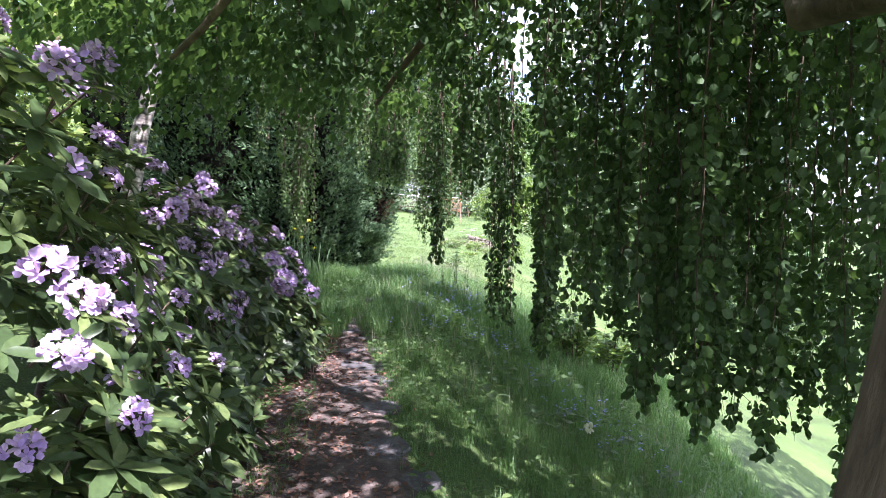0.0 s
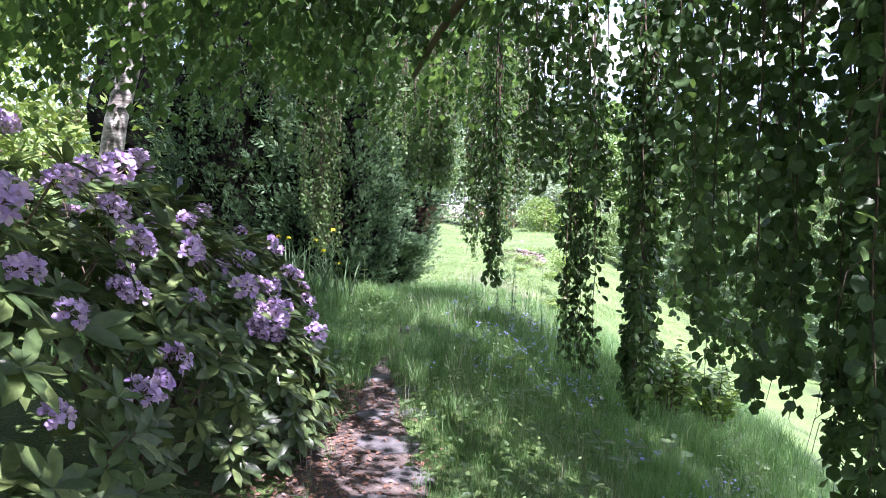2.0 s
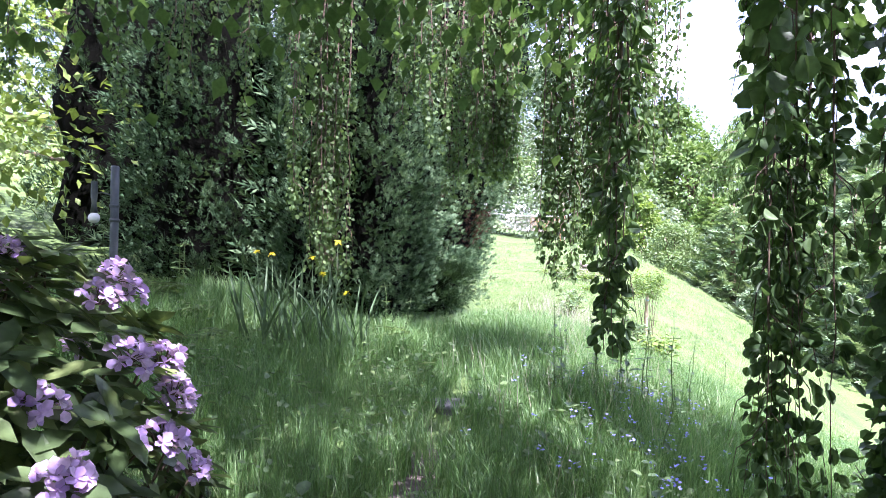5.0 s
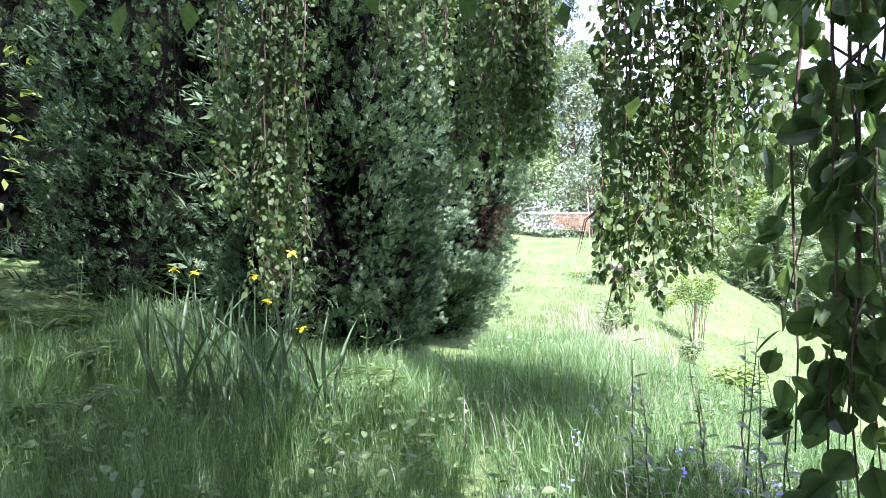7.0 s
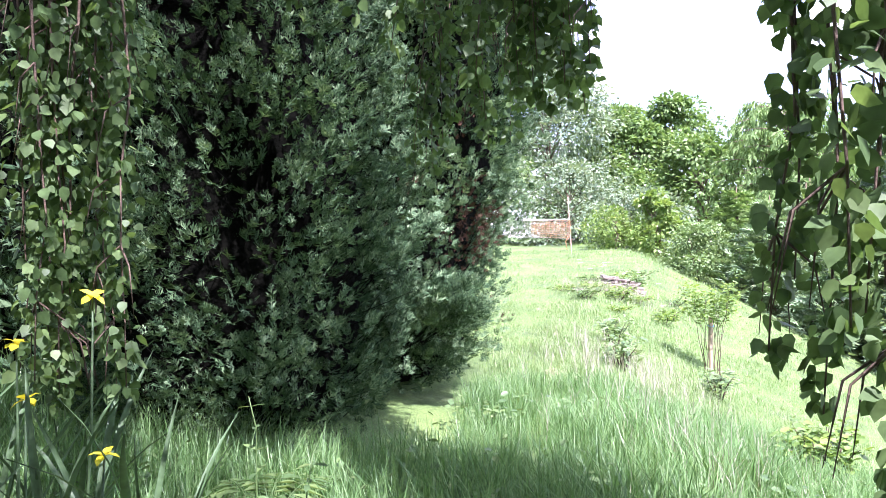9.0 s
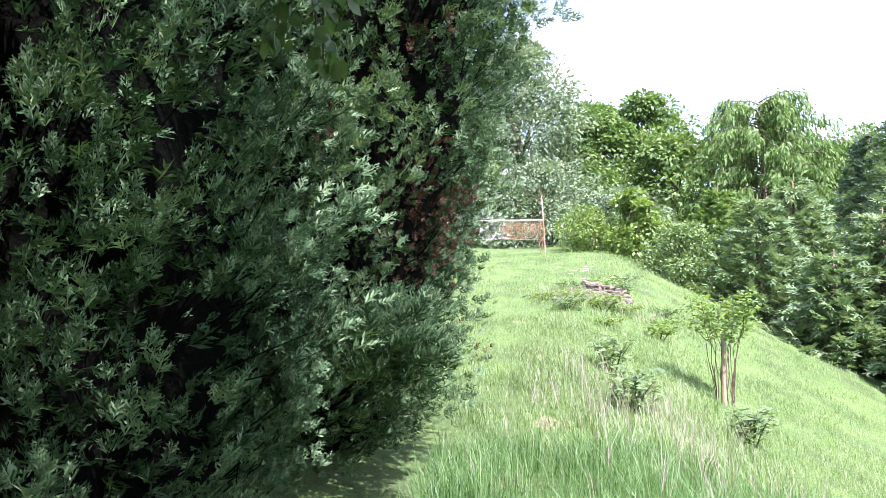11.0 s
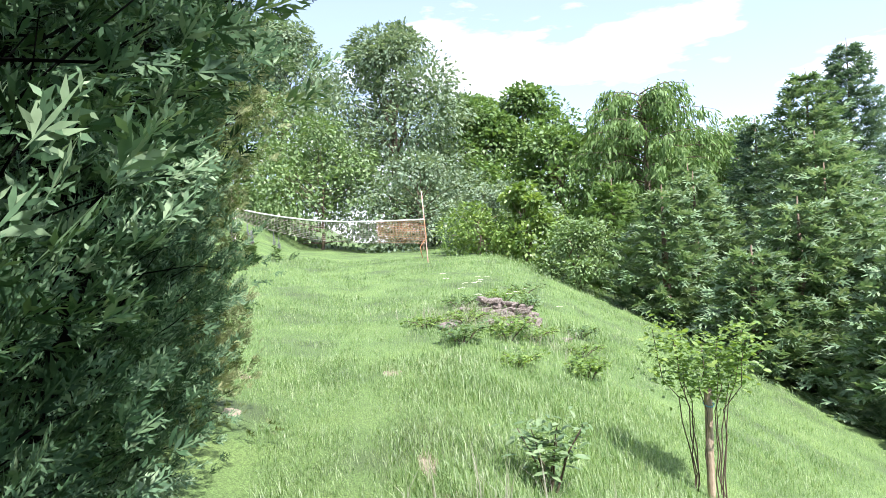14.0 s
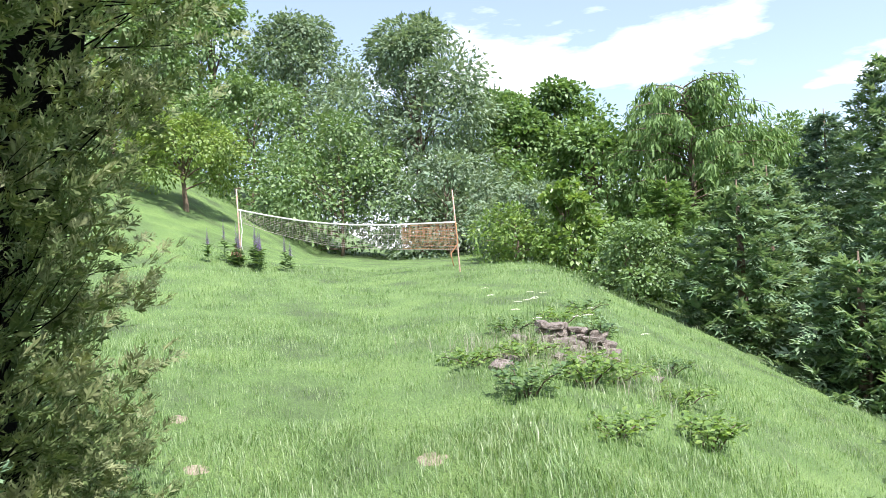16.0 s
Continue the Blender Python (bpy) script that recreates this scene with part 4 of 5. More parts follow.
def larch(x, y, height, spread, seed):
    """A drooping conifer with hanging side twigs."""
    base = np.array([x, y, gz(x, y)])
    ob = thing("weeping_larch", base, "broad pale green larch with drooping branches", "conifer", "trees behind the lawn")
    tr = Build()
    tr.tube(bent((0, 0, -0.2), (0.3, 0, height * 0.9), 8, 0, 0.2, seed), np.linspace(0.3, 0.06, 8), 8)
    piece("trunk", tr.mesh("trunk", ["bark"], True), ob)
    cr, lb = Build(), Build()
    for i in range(95):
        f = i / 95
        z = height * (0.10 + 0.85 * f)
        a = i * 2.4 + rng.normal(0, 0.2)
        ln = spread * np.interp(f, [0, 0.3, 0.7, 1], [0.85, 1.0, 0.95, 0.55]) * rng.uniform(0.7, 1.1)
        tip = np.array([math.cos(a) * ln, math.sin(a) * ln, z + ln * 0.05])
        pl = bent((0, 0, z), tip, 7, ln * 0.10, 0.1, i)
        lb.tube(pl, np.linspace(0.05, 0.008, 7), 4)
        k = 200
        t = rng.uniform(0.2, 1.0, k)
        p = np.stack([np.interp(t * 6, np.arange(7), pl[:, c]) for c in range(3)], 1) + rng.normal(0, 0.16, (k, 3))
        p[:, 2] -= rng.uniform(0, 0.7, k) * t
        cr.scatter(NARROW, poses(p, np.tile([0.25 * math.cos(a), 0.25 * math.sin(a), -0.8], (k, 1)), rng.uniform(0.25, 0.6, k), 1.5, 0.35))
    tagged(piece("branchwork", lb.mesh("branchwork", ["bark"]), ob), kind="stuff")
    piece("crown", cr.mesh("crown", ["larch_leaf"]), ob)


larch(15.6, 57.0, 13.2, 5.4, 31)
larch(20.5, 60.0, 11.0, 4.6, 32)


def spruce(x, y, height, spread, mat, seed, label):
    base = np.array([x, y, gz(x, y)])
    ob = thing("spruce", base, label, "conifer", "spruces below the lawn")
    tr = Build()
    tr.tube([(0, 0, -0.2), (0, 0, height * 0.5), (0, 0, height)], [0.16, 0.10, 0.015], 8)
    piece("trunk", tr.mesh("trunk", ["bark"], True), ob)
    cr = Build()
    rows = int(height * 3.2)
    for i in range(rows):
        f = i / rows
        z = height * (0.02 + 0.96 * f)
        ln0 = spread * (1 - f) ** 0.72 + 0.12
        for j in range(9):
            a = j * 0.698 + i * 1.1 + rng.normal(0, 0.15)
            if math.cos(a) * (x + 1) + math.sin(a) * (y - 17) > 0.45 * math.hypot(x + 1, y - 17) and i % 3:
                continue
            ln = ln0 * rng.uniform(0.72, 1.12)
            k = max(4, int(11 * ln + 5))
            t = rng.uniform(0.15, 1, k)
            side = rng.normal(0, 0.18, k) * ln * (1.1 - t)
            ca, sa = math.cos(a), math.sin(a)
            p = np.stack([ca * ln * t - sa * side, sa * ln * t + ca * side, z - 0.18 * ln * t + 0.22 * ln * t * t + rng.normal(0, 0.05, k)], 1)
            dr = np.stack([ca - sa * side * 1.5, sa + ca * side * 1.5, rng.normal(0.2, 0.25, k)], 1)
            cr.scatter(SPRUCE_TWIG, poses(p, dr, rng.uniform(0.34, 0.58, k), 0.8, 0.2))
    piece("crown", cr.mesh("crown", [mat]), ob)


st = Build()
st.scatter(rhomb_tmpl(0.16), poses([(0, 0, 0)], [(0, 1, 0)], 1.0))
for q in (0.15, 0.5):
    for s in (-1, 1):
        st.scatter(rhomb_tmpl(0.36), poses([(0, q, 0)], [(s * 0.75, 0.7, 0.2)], 0.55 - 0.3 * q))
SPRUCE_TWIG = st.template()
BLUE, GREEN = "blue-green spruce with dense tiered branches to the ground", "mid-green spruce with pale shoot tips, branches to the ground"
for i, (x, y, h, sp, mat) in enumerate([(7.6, 36.0, 4.2, 2.0, "spruce"), (9.8, 38.5, 5.4, 2.4, "spruce"), (8.2, 42.0, 4.7, 2.3, "larch_leaf"), (11.3, 42.0, 6.4, 2.5, "spruce"), (10.3, 33.6, 5.0, 2.4, "spruce"), (13.2, 37.0, 7.2, 2.9, "spruce"), (16.2, 45.5, 9.0, 2.4, "spruce_blue"), (15.7, 41.0, 10.2, 3.7, "spruce"), (10.4, 29.6, 4.4, 2.3, "spruce"), (13.4, 31.5, 7.0, 2.8, "spruce"), (20.4, 45.0, 12.8, 3.8, "spruce_blue"), (12.2, 25.6, 5.0, 2.5, "spruce"), (8.6, 33.0, 3.2, 1.8, "spruce"), (11.8, 34.6, 6.0, 2.5, "spruce")]):
    spruce(x, y, h, sp, mat, 40 + i, BLUE if mat == "spruce_blue" else GREEN)


# ---- rhododendron ----
def whorl_mesh(count, size, seed):
    """A shoot tip with a whorl of long leaves, along +z."""
    b = Build()
    b.tube([(0, 0, -0.30), (0.01, 0, -0.1), (0, 0, 0.02)], [0.006, 0.005, 0.004], 5, 1)
    a = np.arange(count) * 2.4 + rng.normal(0, 0.15, count)
    up = rng.uniform(-0.1, 0.65, count)
    d = np.stack([np.cos(a), np.sin(a), up], 1)
    b.scatter(LONG, poses(np.stack([0 * a, 0 * a, rng.uniform(-0.05, 0.01, count)], 1), d, size * rng.uniform(0.7, 1.1, count), 0.3, 0.08))
    return b.mesh("leaf_whorl", ["rhodo_leaf", "twig"], True)


def truss_mesh(seed):
    """A dome of open five-petalled flowers, along +z."""
    b = Build()
    for i in range(12):
        f = (i + 0.5) / 12
        a, el = i * 2.4 + rng.normal(0, 0.2), math.acos(1 - f * 1.05)
        out = np.array([math.sin(el) * math.cos(a), math.sin(el) * math.sin(a), math.cos(el)])
        c = out * rng.uniform(0.045, 0.072)
        ref = np.cross(out, [0.3, 0.2, 0.9])
        ref /= np.linalg.norm(ref)
        oth = np.cross(out, ref)
        q = np.arange(5) * 1.2566 + i
        d = np.cos(q)[:, None] * ref + np.sin(q)[:, None] * oth + out * 0.55
        b.scatter(leaf_tmpl(0.8, 0.05, 0.15, 0.45), poses(np.tile(c, (5, 1)), d, rng.uniform(0.030, 0.044, 5), 0.5, 0.12))
        b.tube([(0, 0, -0.02), c * 0.6, c], [0.003, 0.002, 0.002], 3, 1)
    return b.mesh("flower_truss", ["petal", "twig"], True)


RH = np.array([-2.4, 5.2, gz(-2.4, 5.2)])
rhodo = thing("rhododendron", RH, "large rhododendron in mauve bloom with glossy leaves beside the path", "shrub")
WHORLS = [whorl_mesh(c, sz, i) for i, (c, sz) in enumerate([(8, 0.17), (9, 0.19), (7, 0.16), (10, 0.18)])]
TRUSS = [truss_mesh(i) for i in range(4)]
MOUNDS = [(-2.35, 2.6, 0.2, 1.28, 1.5, 2.25), (-2.6, 4.6, 0.1, 1.22, 1.5, 1.85), (-2.5, 6.2, 0.05, 1.05, 1.3, 1.66), (-2.4, 7.6, 0.0, 0.95, 1.0, 1.38), (-1.75, 6.7, 0.0, 0.55, 0.75, 0.85), (-3.9, 3.8, 0.1, 1.5, 2.6, 2.0), (-3.8, 7.0, 0.1, 1.2, 1.8, 1.2), (-1.65, 2.35, 0.0, 0.85, 0.95, 0.95), (-1.9, 4.0, 0.0, 0.8, 1.0, 0.75)]


def rhodo_points(k, shrink=1.0):
    pts, nor = [], []
    per = k // len(MOUNDS)
    for mi, (x, y, z, rx, ry, rz) in enumerate(MOUNDS):
        d = unit(per * 3)
        d = d[(d[:, 2] > -0.15) & (d[:, 0] > -0.75)][:per]
        lump = 1 + 0.16 * lumps(d, mi + 3.0, 2.4, 1)
        p = np.array([x, y, z + gz(x, y)]) + d * np.array([rx, ry, rz]) * (lump * shrink)[:, None]
        n = d / np.array([rx, ry, rz])
        n /= np.linalg.norm(n, axis=1)[:, None]
        ok = np.ones(len(p), bool)
        for mj, (a, b, c, ra, rb, rc) in enumerate(MOUNDS):
            if mj != mi:
                ok &= (((p - np.array([a, b, c + gz(a, b)])) / (np.array([ra, rb, rc]) * 0.92 * shrink)) ** 2).sum(1) > 1
        ok &= p[:, 2] > ground_z(p[:, 0], p[:, 1]) + 0.12
        pts.append(p[ok])
        nor.append(n[ok])
    return np.concatenate(pts), np.concatenate(nor)


def z_to(d, spin):
    return Vector(d).to_track_quat("Z", "Y").to_euler() if spin is None else (Vector(d).to_track_quat("Z", "Y").to_matrix().to_4x4() @ pose(0, 0, 0, 0, 0, spin)).to_euler()


rp, rn = rhodo_points(2400)
near_side = np.where(rp[:, 0] > -3.1)[0]
rng.shuffle(near_side)
for i in near_side[:300]:
    d = rn[i] * 0.8 + np.array([0, 0, 0.7]) + rng.normal(0, 0.2, 3)
    piece("leaf_whorl", WHORLS[i % 4], rhodo, rp[i] - RH, z_to(d, rng.uniform(0, 360)), rng.uniform(0.8, 1.15))
rest = Build()
wt = Build()
for i in range(9):
    wt.scatter(LONG, poses([(0, 0, 0)], [(math.cos(i * 2.4), math.sin(i * 2.4), rng.uniform(-0.1, 0.6))], 0.15 * rng.uniform(0.7, 1.1)))
WT = wt.template()
others = list(near_side[300:]) + list(np.where(rp[:, 0] <= -3.1)[0])


def swap(m):
    """Poses along y turned to stand along z."""
    out = m.copy()
    out[:, :3, 1], out[:, :3, 2] = -m[:, :3, 2], m[:, :3, 1]
    return out


rest.scatter(WT, swap(poses(rp[others] - RH, rn[others] + [0, 0, 0.6], rng.uniform(0.8, 1.2, len(others)), 3.0, 0.2)))
ip, inn = rhodo_points(1500, 0.84)
rest.scatter(WT, swap(poses(ip - RH, inn + [0, 0, 0.5], rng.uniform(0.8, 1.2, len(ip)), 3.0, 0.3)))
tagged(piece("foliage", rest.mesh("foliage", ["rhodo_leaf"], True), rhodo), kind="stuff")
tp_, tn_ = rhodo_points(560, 1.03)
sel = np.where((tp_[:, 2] > 0.75) & (tp_[:, 0] > -3.4))[0]
rng.shuffle(sel)
sel = list(sel[:165])
for i in sel:
    piece("flower_truss", TRUSS[i % 4], rhodo, tp_[i] - RH, z_to(tn_[i] + np.array([0, 0, 0.8]), rng.uniform(0, 360)), rng.uniform(0.55, 0.95), "mauve flower truss")
for x, y, z in [(-1.40, 3.18, 1.13), (-1.52, 3.1, 1.25), (-1.83, 5.3, 1.67), (-2.07, 5.46, 1.69), (-1.46, 6.45, 0.87), (-1.88, 6.5, 1.15), (-1.75, 3.3, 2.05), (-1.5, 3.5, 0.95), (-1.62, 5.6, 1.3), (-1.35, 7.0, 0.7), (-1.5, 6.0, 1.1), (-1.7, 4.4, 1.5), (-1.20, 2.15, 1.29), (-1.05, 2.08, 1.21), (-1.09, 2.06, 1.05), (-1.38, 2.52, 2.0), (-1.38, 2.6, 1.63)]:
    piece("flower_truss", TRUSS[int(abs(x) * 100) % 4], rhodo, np.array([x, y, z]) - RH, z_to((0.6, -0.4, 0.8), rng.uniform(0, 360)), rng.uniform(0.85, 1.1), "mauve flower truss")
fp, fn = rhodo_points(900, 1.03)
for i in [j for j in range(len(fp)) if fp[j, 0] > -2.5 and 4.6 < fp[j, 1] < 7.9 and fp[j, 2] > 0.6][::4][:28]:
    piece("flower_truss", TRUSS[i % 4], rhodo, fp[i] - RH, z_to(fn[i] + np.array([0, 0, 0.6]), rng.uniform(0, 360)), rng.uniform(0.7, 1.05), "mauve flower truss")
for i in range(16):
    sb = Build()
    a = rng.uniform(0, 6.283)
    x0, y0 = -2.5 + rng.normal(0, 0.35), rng.uniform(2.2, 7.6)
    hgt = np.interp(y0, [2, 5, 8], [1.4, 1.1, 0.55])
    sb.tube(bent((x0 - RH[0], y0 - RH[1], gz(x0, y0) - RH[2] - 0.05), (x0 - RH[0] + 0.45 * math.cos(a), y0 - RH[1] + 0.6 * math.sin(a), hgt - RH[2]), 7, 0, 0.2, i), np.linspace(0.035, 0.008, 7), 6)
    piece("stem", sb.mesh("stem", ["twig"], True), rhodo)


# ---- grass ----
def path_half(y):
    return np.interp(y, [-3, 4, 6.5, 8, 10, 11, 14], [0.45, 0.34, 0.28, 0.17, 0.06, 0.12, 0.05])


def not_on_path(x, y):
    return np.abs(x - np.interp(y, PATH_Y, PATH_X)) > path_half(y) * rng.uniform(0.75, 1.25, len(x))


LONG_TUFT = [tuft_tmpl(7, 0.16, 0.018) for _ in range(8)]
LAWN_TUFT = [tuft_tmpl(7, 0.6, 0.045) for _ in range(6)]


def upright(x, y, h, wide):
    k = len(x)
    q = rng.uniform(0, 6.283, k)
    m = np.zeros((k, 4, 4))
    w = h * wide
    m[:, 0, 0], m[:, 0, 1], m[:, 1, 0], m[:, 1, 1] = np.cos(q) * w, -np.sin(q) * w, np.sin(q) * w, np.cos(q) * w
    m[:, 2, 2], m[:, 3, 3] = h, 1
    m[:, 0, 2], m[:, 1, 2] = rng.normal(0, 0.12, k) * h, rng.normal(0, 0.12, k) * h
    m[:, 0, 3], m[:, 1, 3], m[:, 2, 3] = x, y, ground_z(x, y) - 0.01
    return m


g1, g2, g3 = Build(), Build(), Build()
k = 50000
x, y = rng.uniform(-5.5, 4.2, k), rng.uniform(2.2, 17.0, k)
ok = not_on_path(x, y) & ~((x < -1.0 - 0.02 * y) & (y < 8.2)) & ~((x < -1.55) & (y > 14.2)) & ~((x > 2.5) & (rng.uniform(0, 1, k) < 0.45))
x, y = x[ok], y[ok]
patch = lumps(np.stack([x, y, 0 * x], 1), 2.0, 0.9, 2)
h = np.interp(y, [2, 5, 8, 13, 16], [0.10, 0.15, 0.27, 0.40, 0.26]) * (1 + 0.5 * patch) * rng.uniform(0.7, 1.25, len(x))
m = upright(x, y, h, 1.0)
for i in range(8):
    g1.scatter(LONG_TUFT[i], m[i::8])
tagged(new("long_grass", g1.mesh("long_grass", ["grass"])), "long uncut meadow grass shaded by the trees", "grass", kind="stuff")
cover = Build()
k = 15000
x, y = rng.uniform(-4.5, 4.0, k), rng.uniform(3.0, 15.5, k)
ok = not_on_path(x, y) & ~((x < -1.0 - 0.02 * y) & (y < 8.2)) & ~((x < -1.7) & (y > 13.6))
x, y = x[ok], y[ok]
ok = lumps(np.stack([x, y, 0 * x], 1), 9.0, 1.3) > -0.05
x, y = x[ok], y[ok]
k, a = len(x), rng.uniform(0, 6.283, len(x))
z = ground_z(x, y) + np.interp(y, [3, 8, 13], [0.05, 0.14, 0.20]) * rng.uniform(0.5, 1.3, k)
cover.scatter(OVAL, poses(np.stack([x, y, z], 1), np.stack([np.cos(a), np.sin(a), rng.uniform(-0.3, 0.6, k)], 1), rng.uniform(0.03, 0.075, k), 0.7))
tagged(new("ground_cover", cover.mesh("ground_cover", ["weed_leaf"], True)), "low creeping leafy plants between the long grass blades", "weeds", kind="stuff")
for region, k in (((-3.2, 4.2, 17.0, 25.0), 22000), ((-4.5, 6.5, 14.5, 31.0), 17000), ((-7.5, 8.0, 25.0, 41.0), 12000)):
    y = rng.uniform(region[2], region[3], k)
    x = rng.uniform(region[0], region[1], k)
    ok = ~((x < -1.35 - 0.12 * np.clip(y - 17, 0, 20)) & (y < 22.8)) & not_on_path(x, np.minimum(y, 13))
    x, y = x[ok], y[ok]
    patch = lumps(np.stack([x, y, 0 * x], 1), 5.0, 0.8)
    h = (0.070 + 0.0022 * (y - 15)) * (1 + 0.45 * patch) * rng.uniform(0.55, 1.4, len(x))
    edge = x - np.interp(y, EDGE_Y, EDGE_X)
    h *= np.where((edge > -0.3) & (edge < 2.2), 1.25, 1.0)
    m = upright(x, y, h, 1.25)
    for i in range(6):
        g2.scatter(LAWN_TUFT[i], m[i::6])
tagged(new("lawn_grass", g2.mesh("lawn_grass", ["lawn"])), "sunlit short lawn grass with tufts and clover", "grass", kind="stuff")
k = 420
x, y = rng.normal(0.1, 0.5, k), rng.uniform(11, 20.5, k)
g3.scatter(tuft_tmpl(5, 0.03, 0.012), upright(x, y, rng.uniform(0.25, 0.55, k), 1.0))
x, y = rng.normal(0.9, 0.7, 260), rng.normal(27.9, 0.8, 260)
g3.scatter(tuft_tmpl(5, 0.05, 0.02), upright(x, y, rng.uniform(0.2, 0.4, 260), 1.0))
x, y = rng.uniform(-1.5, 3.0, 260), rng.uniform(6, 13, 260)
ok = not_on_path(x, y)
g3.scatter(tuft_tmpl(3, 0.03, 0.010), upright(x[ok], y[ok], rng.uniform(0.35, 0.6, ok.sum()), 1.0))
tagged(new("dry_grass", g3.mesh("dry_grass", ["straw"])), "pale dry grass stalks standing in the meadow", "grass", kind="stuff")


# ---- weeds, ferns, iris ----
def weed(x, y, height, name="nettle", label="tall leafy weed standing in the long grass", mat="weed_leaf", group="weeds in the grass", size=0.085, pairs=9, leaf=LONG):
    ob = thing(name, (x, y, gz(x, y)), label, "weed", group)
    sb, fb = Build(), Build()
    pts = bent((0, 0, -0.03), (rng.normal(0, 0.06), rng.normal(0, 0.06), height), 7, 0, 0.03, x * 3 + y)
    sb.tube(pts, np.linspace(0.006, 0.002, 7), 5)
    piece("stem", sb.mesh("stem", [mat]), ob)
    for i in range(pairs):
        f = (i + 1.2) / (pairs + 0.7)
        p = np.array([np.interp(f * 6, np.arange(7), pts[:, c]) for c in range(3)])
        a = i * 1.57 + rng.normal(0, 0.2)
        for s in (0, math.pi):
            fb.scatter(leaf, poses([p], [(math.cos(a + s), math.sin(a + s), rng.uniform(-0.2, 0.5))], size * (1.25 - 0.7 * f) * rng.uniform(0.8, 1.2), 0.3))
    piece("foliage", fb.mesh("foliage", [mat], True), ob)
    return ob


for x, y, hh in [(0.35, 11.4, 0.75), (0.55, 12.2, 0.9), (0.2, 12.6, 0.65), (0.75, 11.8, 0.8), (0.95, 12.9, 0.7), (-0.25, 11.9, 0.6), (1.2, 11.5, 0.75), (0.05, 10.9, 0.5), (0.8, 9.6, 0.55), (0.45, 8.9, 0.45), (2.0, 8.7, 0.6), (2.6, 9.9, 0.7), (3.1, 9.2, 0.6), (-1.75, 11.0, 0.5), (-1.95, 11.6, 0.6), (-4.15, 12.4, 0.95), (-3.8, 12.2, 0.75), (-2.0, 12.6, 0.8), (-1.85, 12.3, 0.7), (0.25, 10.2, 0.7), (1.6, 7.6, 0.4), (1.9, 6.9, 0.4), (2.3, 7.5, 0.45), (0.95, 14.2, 0.6), (1.5, 13.4, 0.7)]:
    weed(x, y, hh * rng.uniform(0.9, 1.1))
for x, y, top in [(0.11, 11.28, 1.1), (0.02, 11.36, 0.95), (0.2, 11.22, 0.98), (0.16, 11.42, 1.05), (-0.02, 11.24, 0.85), (0.28, 11.34, 0.9), (-0.37, 11.2, 1.08), (-0.3, 11.12, 0.88), (0.5, 11.2, 0.95)]:
    weed(x, y, top - gz(x, y), size=0.10, pairs=11, leaf=LONG)
for x, y in [(-1.7, 10.4), (-2.4, 10.9), (-1.5, 12.0), (-3.2, 11.0), (-0.6, 12.4), (0.9, 6.4), (1.25, 6.9), (1.5, 6.3), (0.7, 7.6), (1.9, 7.3), (-0.5, 9.9), (-1.6, 9.0), (0.4, 6.3), (0.2, 8.2), (1.1, 8.3), (2.2, 6.6), (2.6, 8.1), (0.1, 9.3), (-0.3, 10.6), (1.7, 9.2), (0.9, 10.5), (-1.5, 10.0), (-2.2, 9.6), (-2.9, 10.2), (-0.45, 13.0), (0.35, 13.4)]:
    weed(x, y, 0.22, "dock", "low broad-leaved dock plant in the grass", size=0.17, pairs=4, leaf=OVAL)


def fern(x, y, size, fronds, name="fern", mat="weed_leaf", label="arching green fern beneath the trees"):
    ob = thing(name, (x, y, gz(x, y)), label, "fern", "ferns")
    for i in range(fronds):
        b = Build()
        a = i / fronds * 6.283 + rng.normal(0, 0.2)
        t = np.linspace(0, 1, 15)
        pts = np.stack([np.cos(a) * size * 0.8 * t, np.sin(a) * size * 0.8 * t, size * (1.1 * t - 0.75 * t * t)], 1)
        b.tube(pts, np.linspace(0.004, 0.001, 15), 3)
        for s in (-1, 1):
            d = np.tile([-math.sin(a) * s + math.cos(a) * 0.4, math.cos(a) * s + math.sin(a) * 0.4, -0.1], (13, 1))
            b.scatter(NARROW, poses(pts[2:], d, size * 0.30 * np.sin(np.linspace(0.9, 3.0, 13)), 0.2, 0.08))
        piece("frond", b.mesh("frond", [mat]), ob)


fern(-4.3, 12.3, 0.6, 9)
fern(-3.7, 11.6, 0.5, 9)
fern(-2.2, 13.0, 0.5, 8)
fern(-5.1, 11.6, 0.65, 9)
fern(-5.5, 12.7, 0.8, 11)
fern(-6.2, 13.0, 0.8, 11)
fern(-4.9, 12.9, 0.7, 10)
for x, y, hh in [(-5.3, 12.2, 0.9), (-5.9, 12.4, 1.0), (-6.4, 12.2, 0.9), (-5.0, 12.5, 0.8), (-6.8, 12.8, 1.1), (-4.4, 12.7, 0.85), (-5.7, 13.4, 1.1), (-6.4, 13.6, 1.2)]:
    weed(x, y, hh, size=0.13, pairs=10, leaf=OVAL)

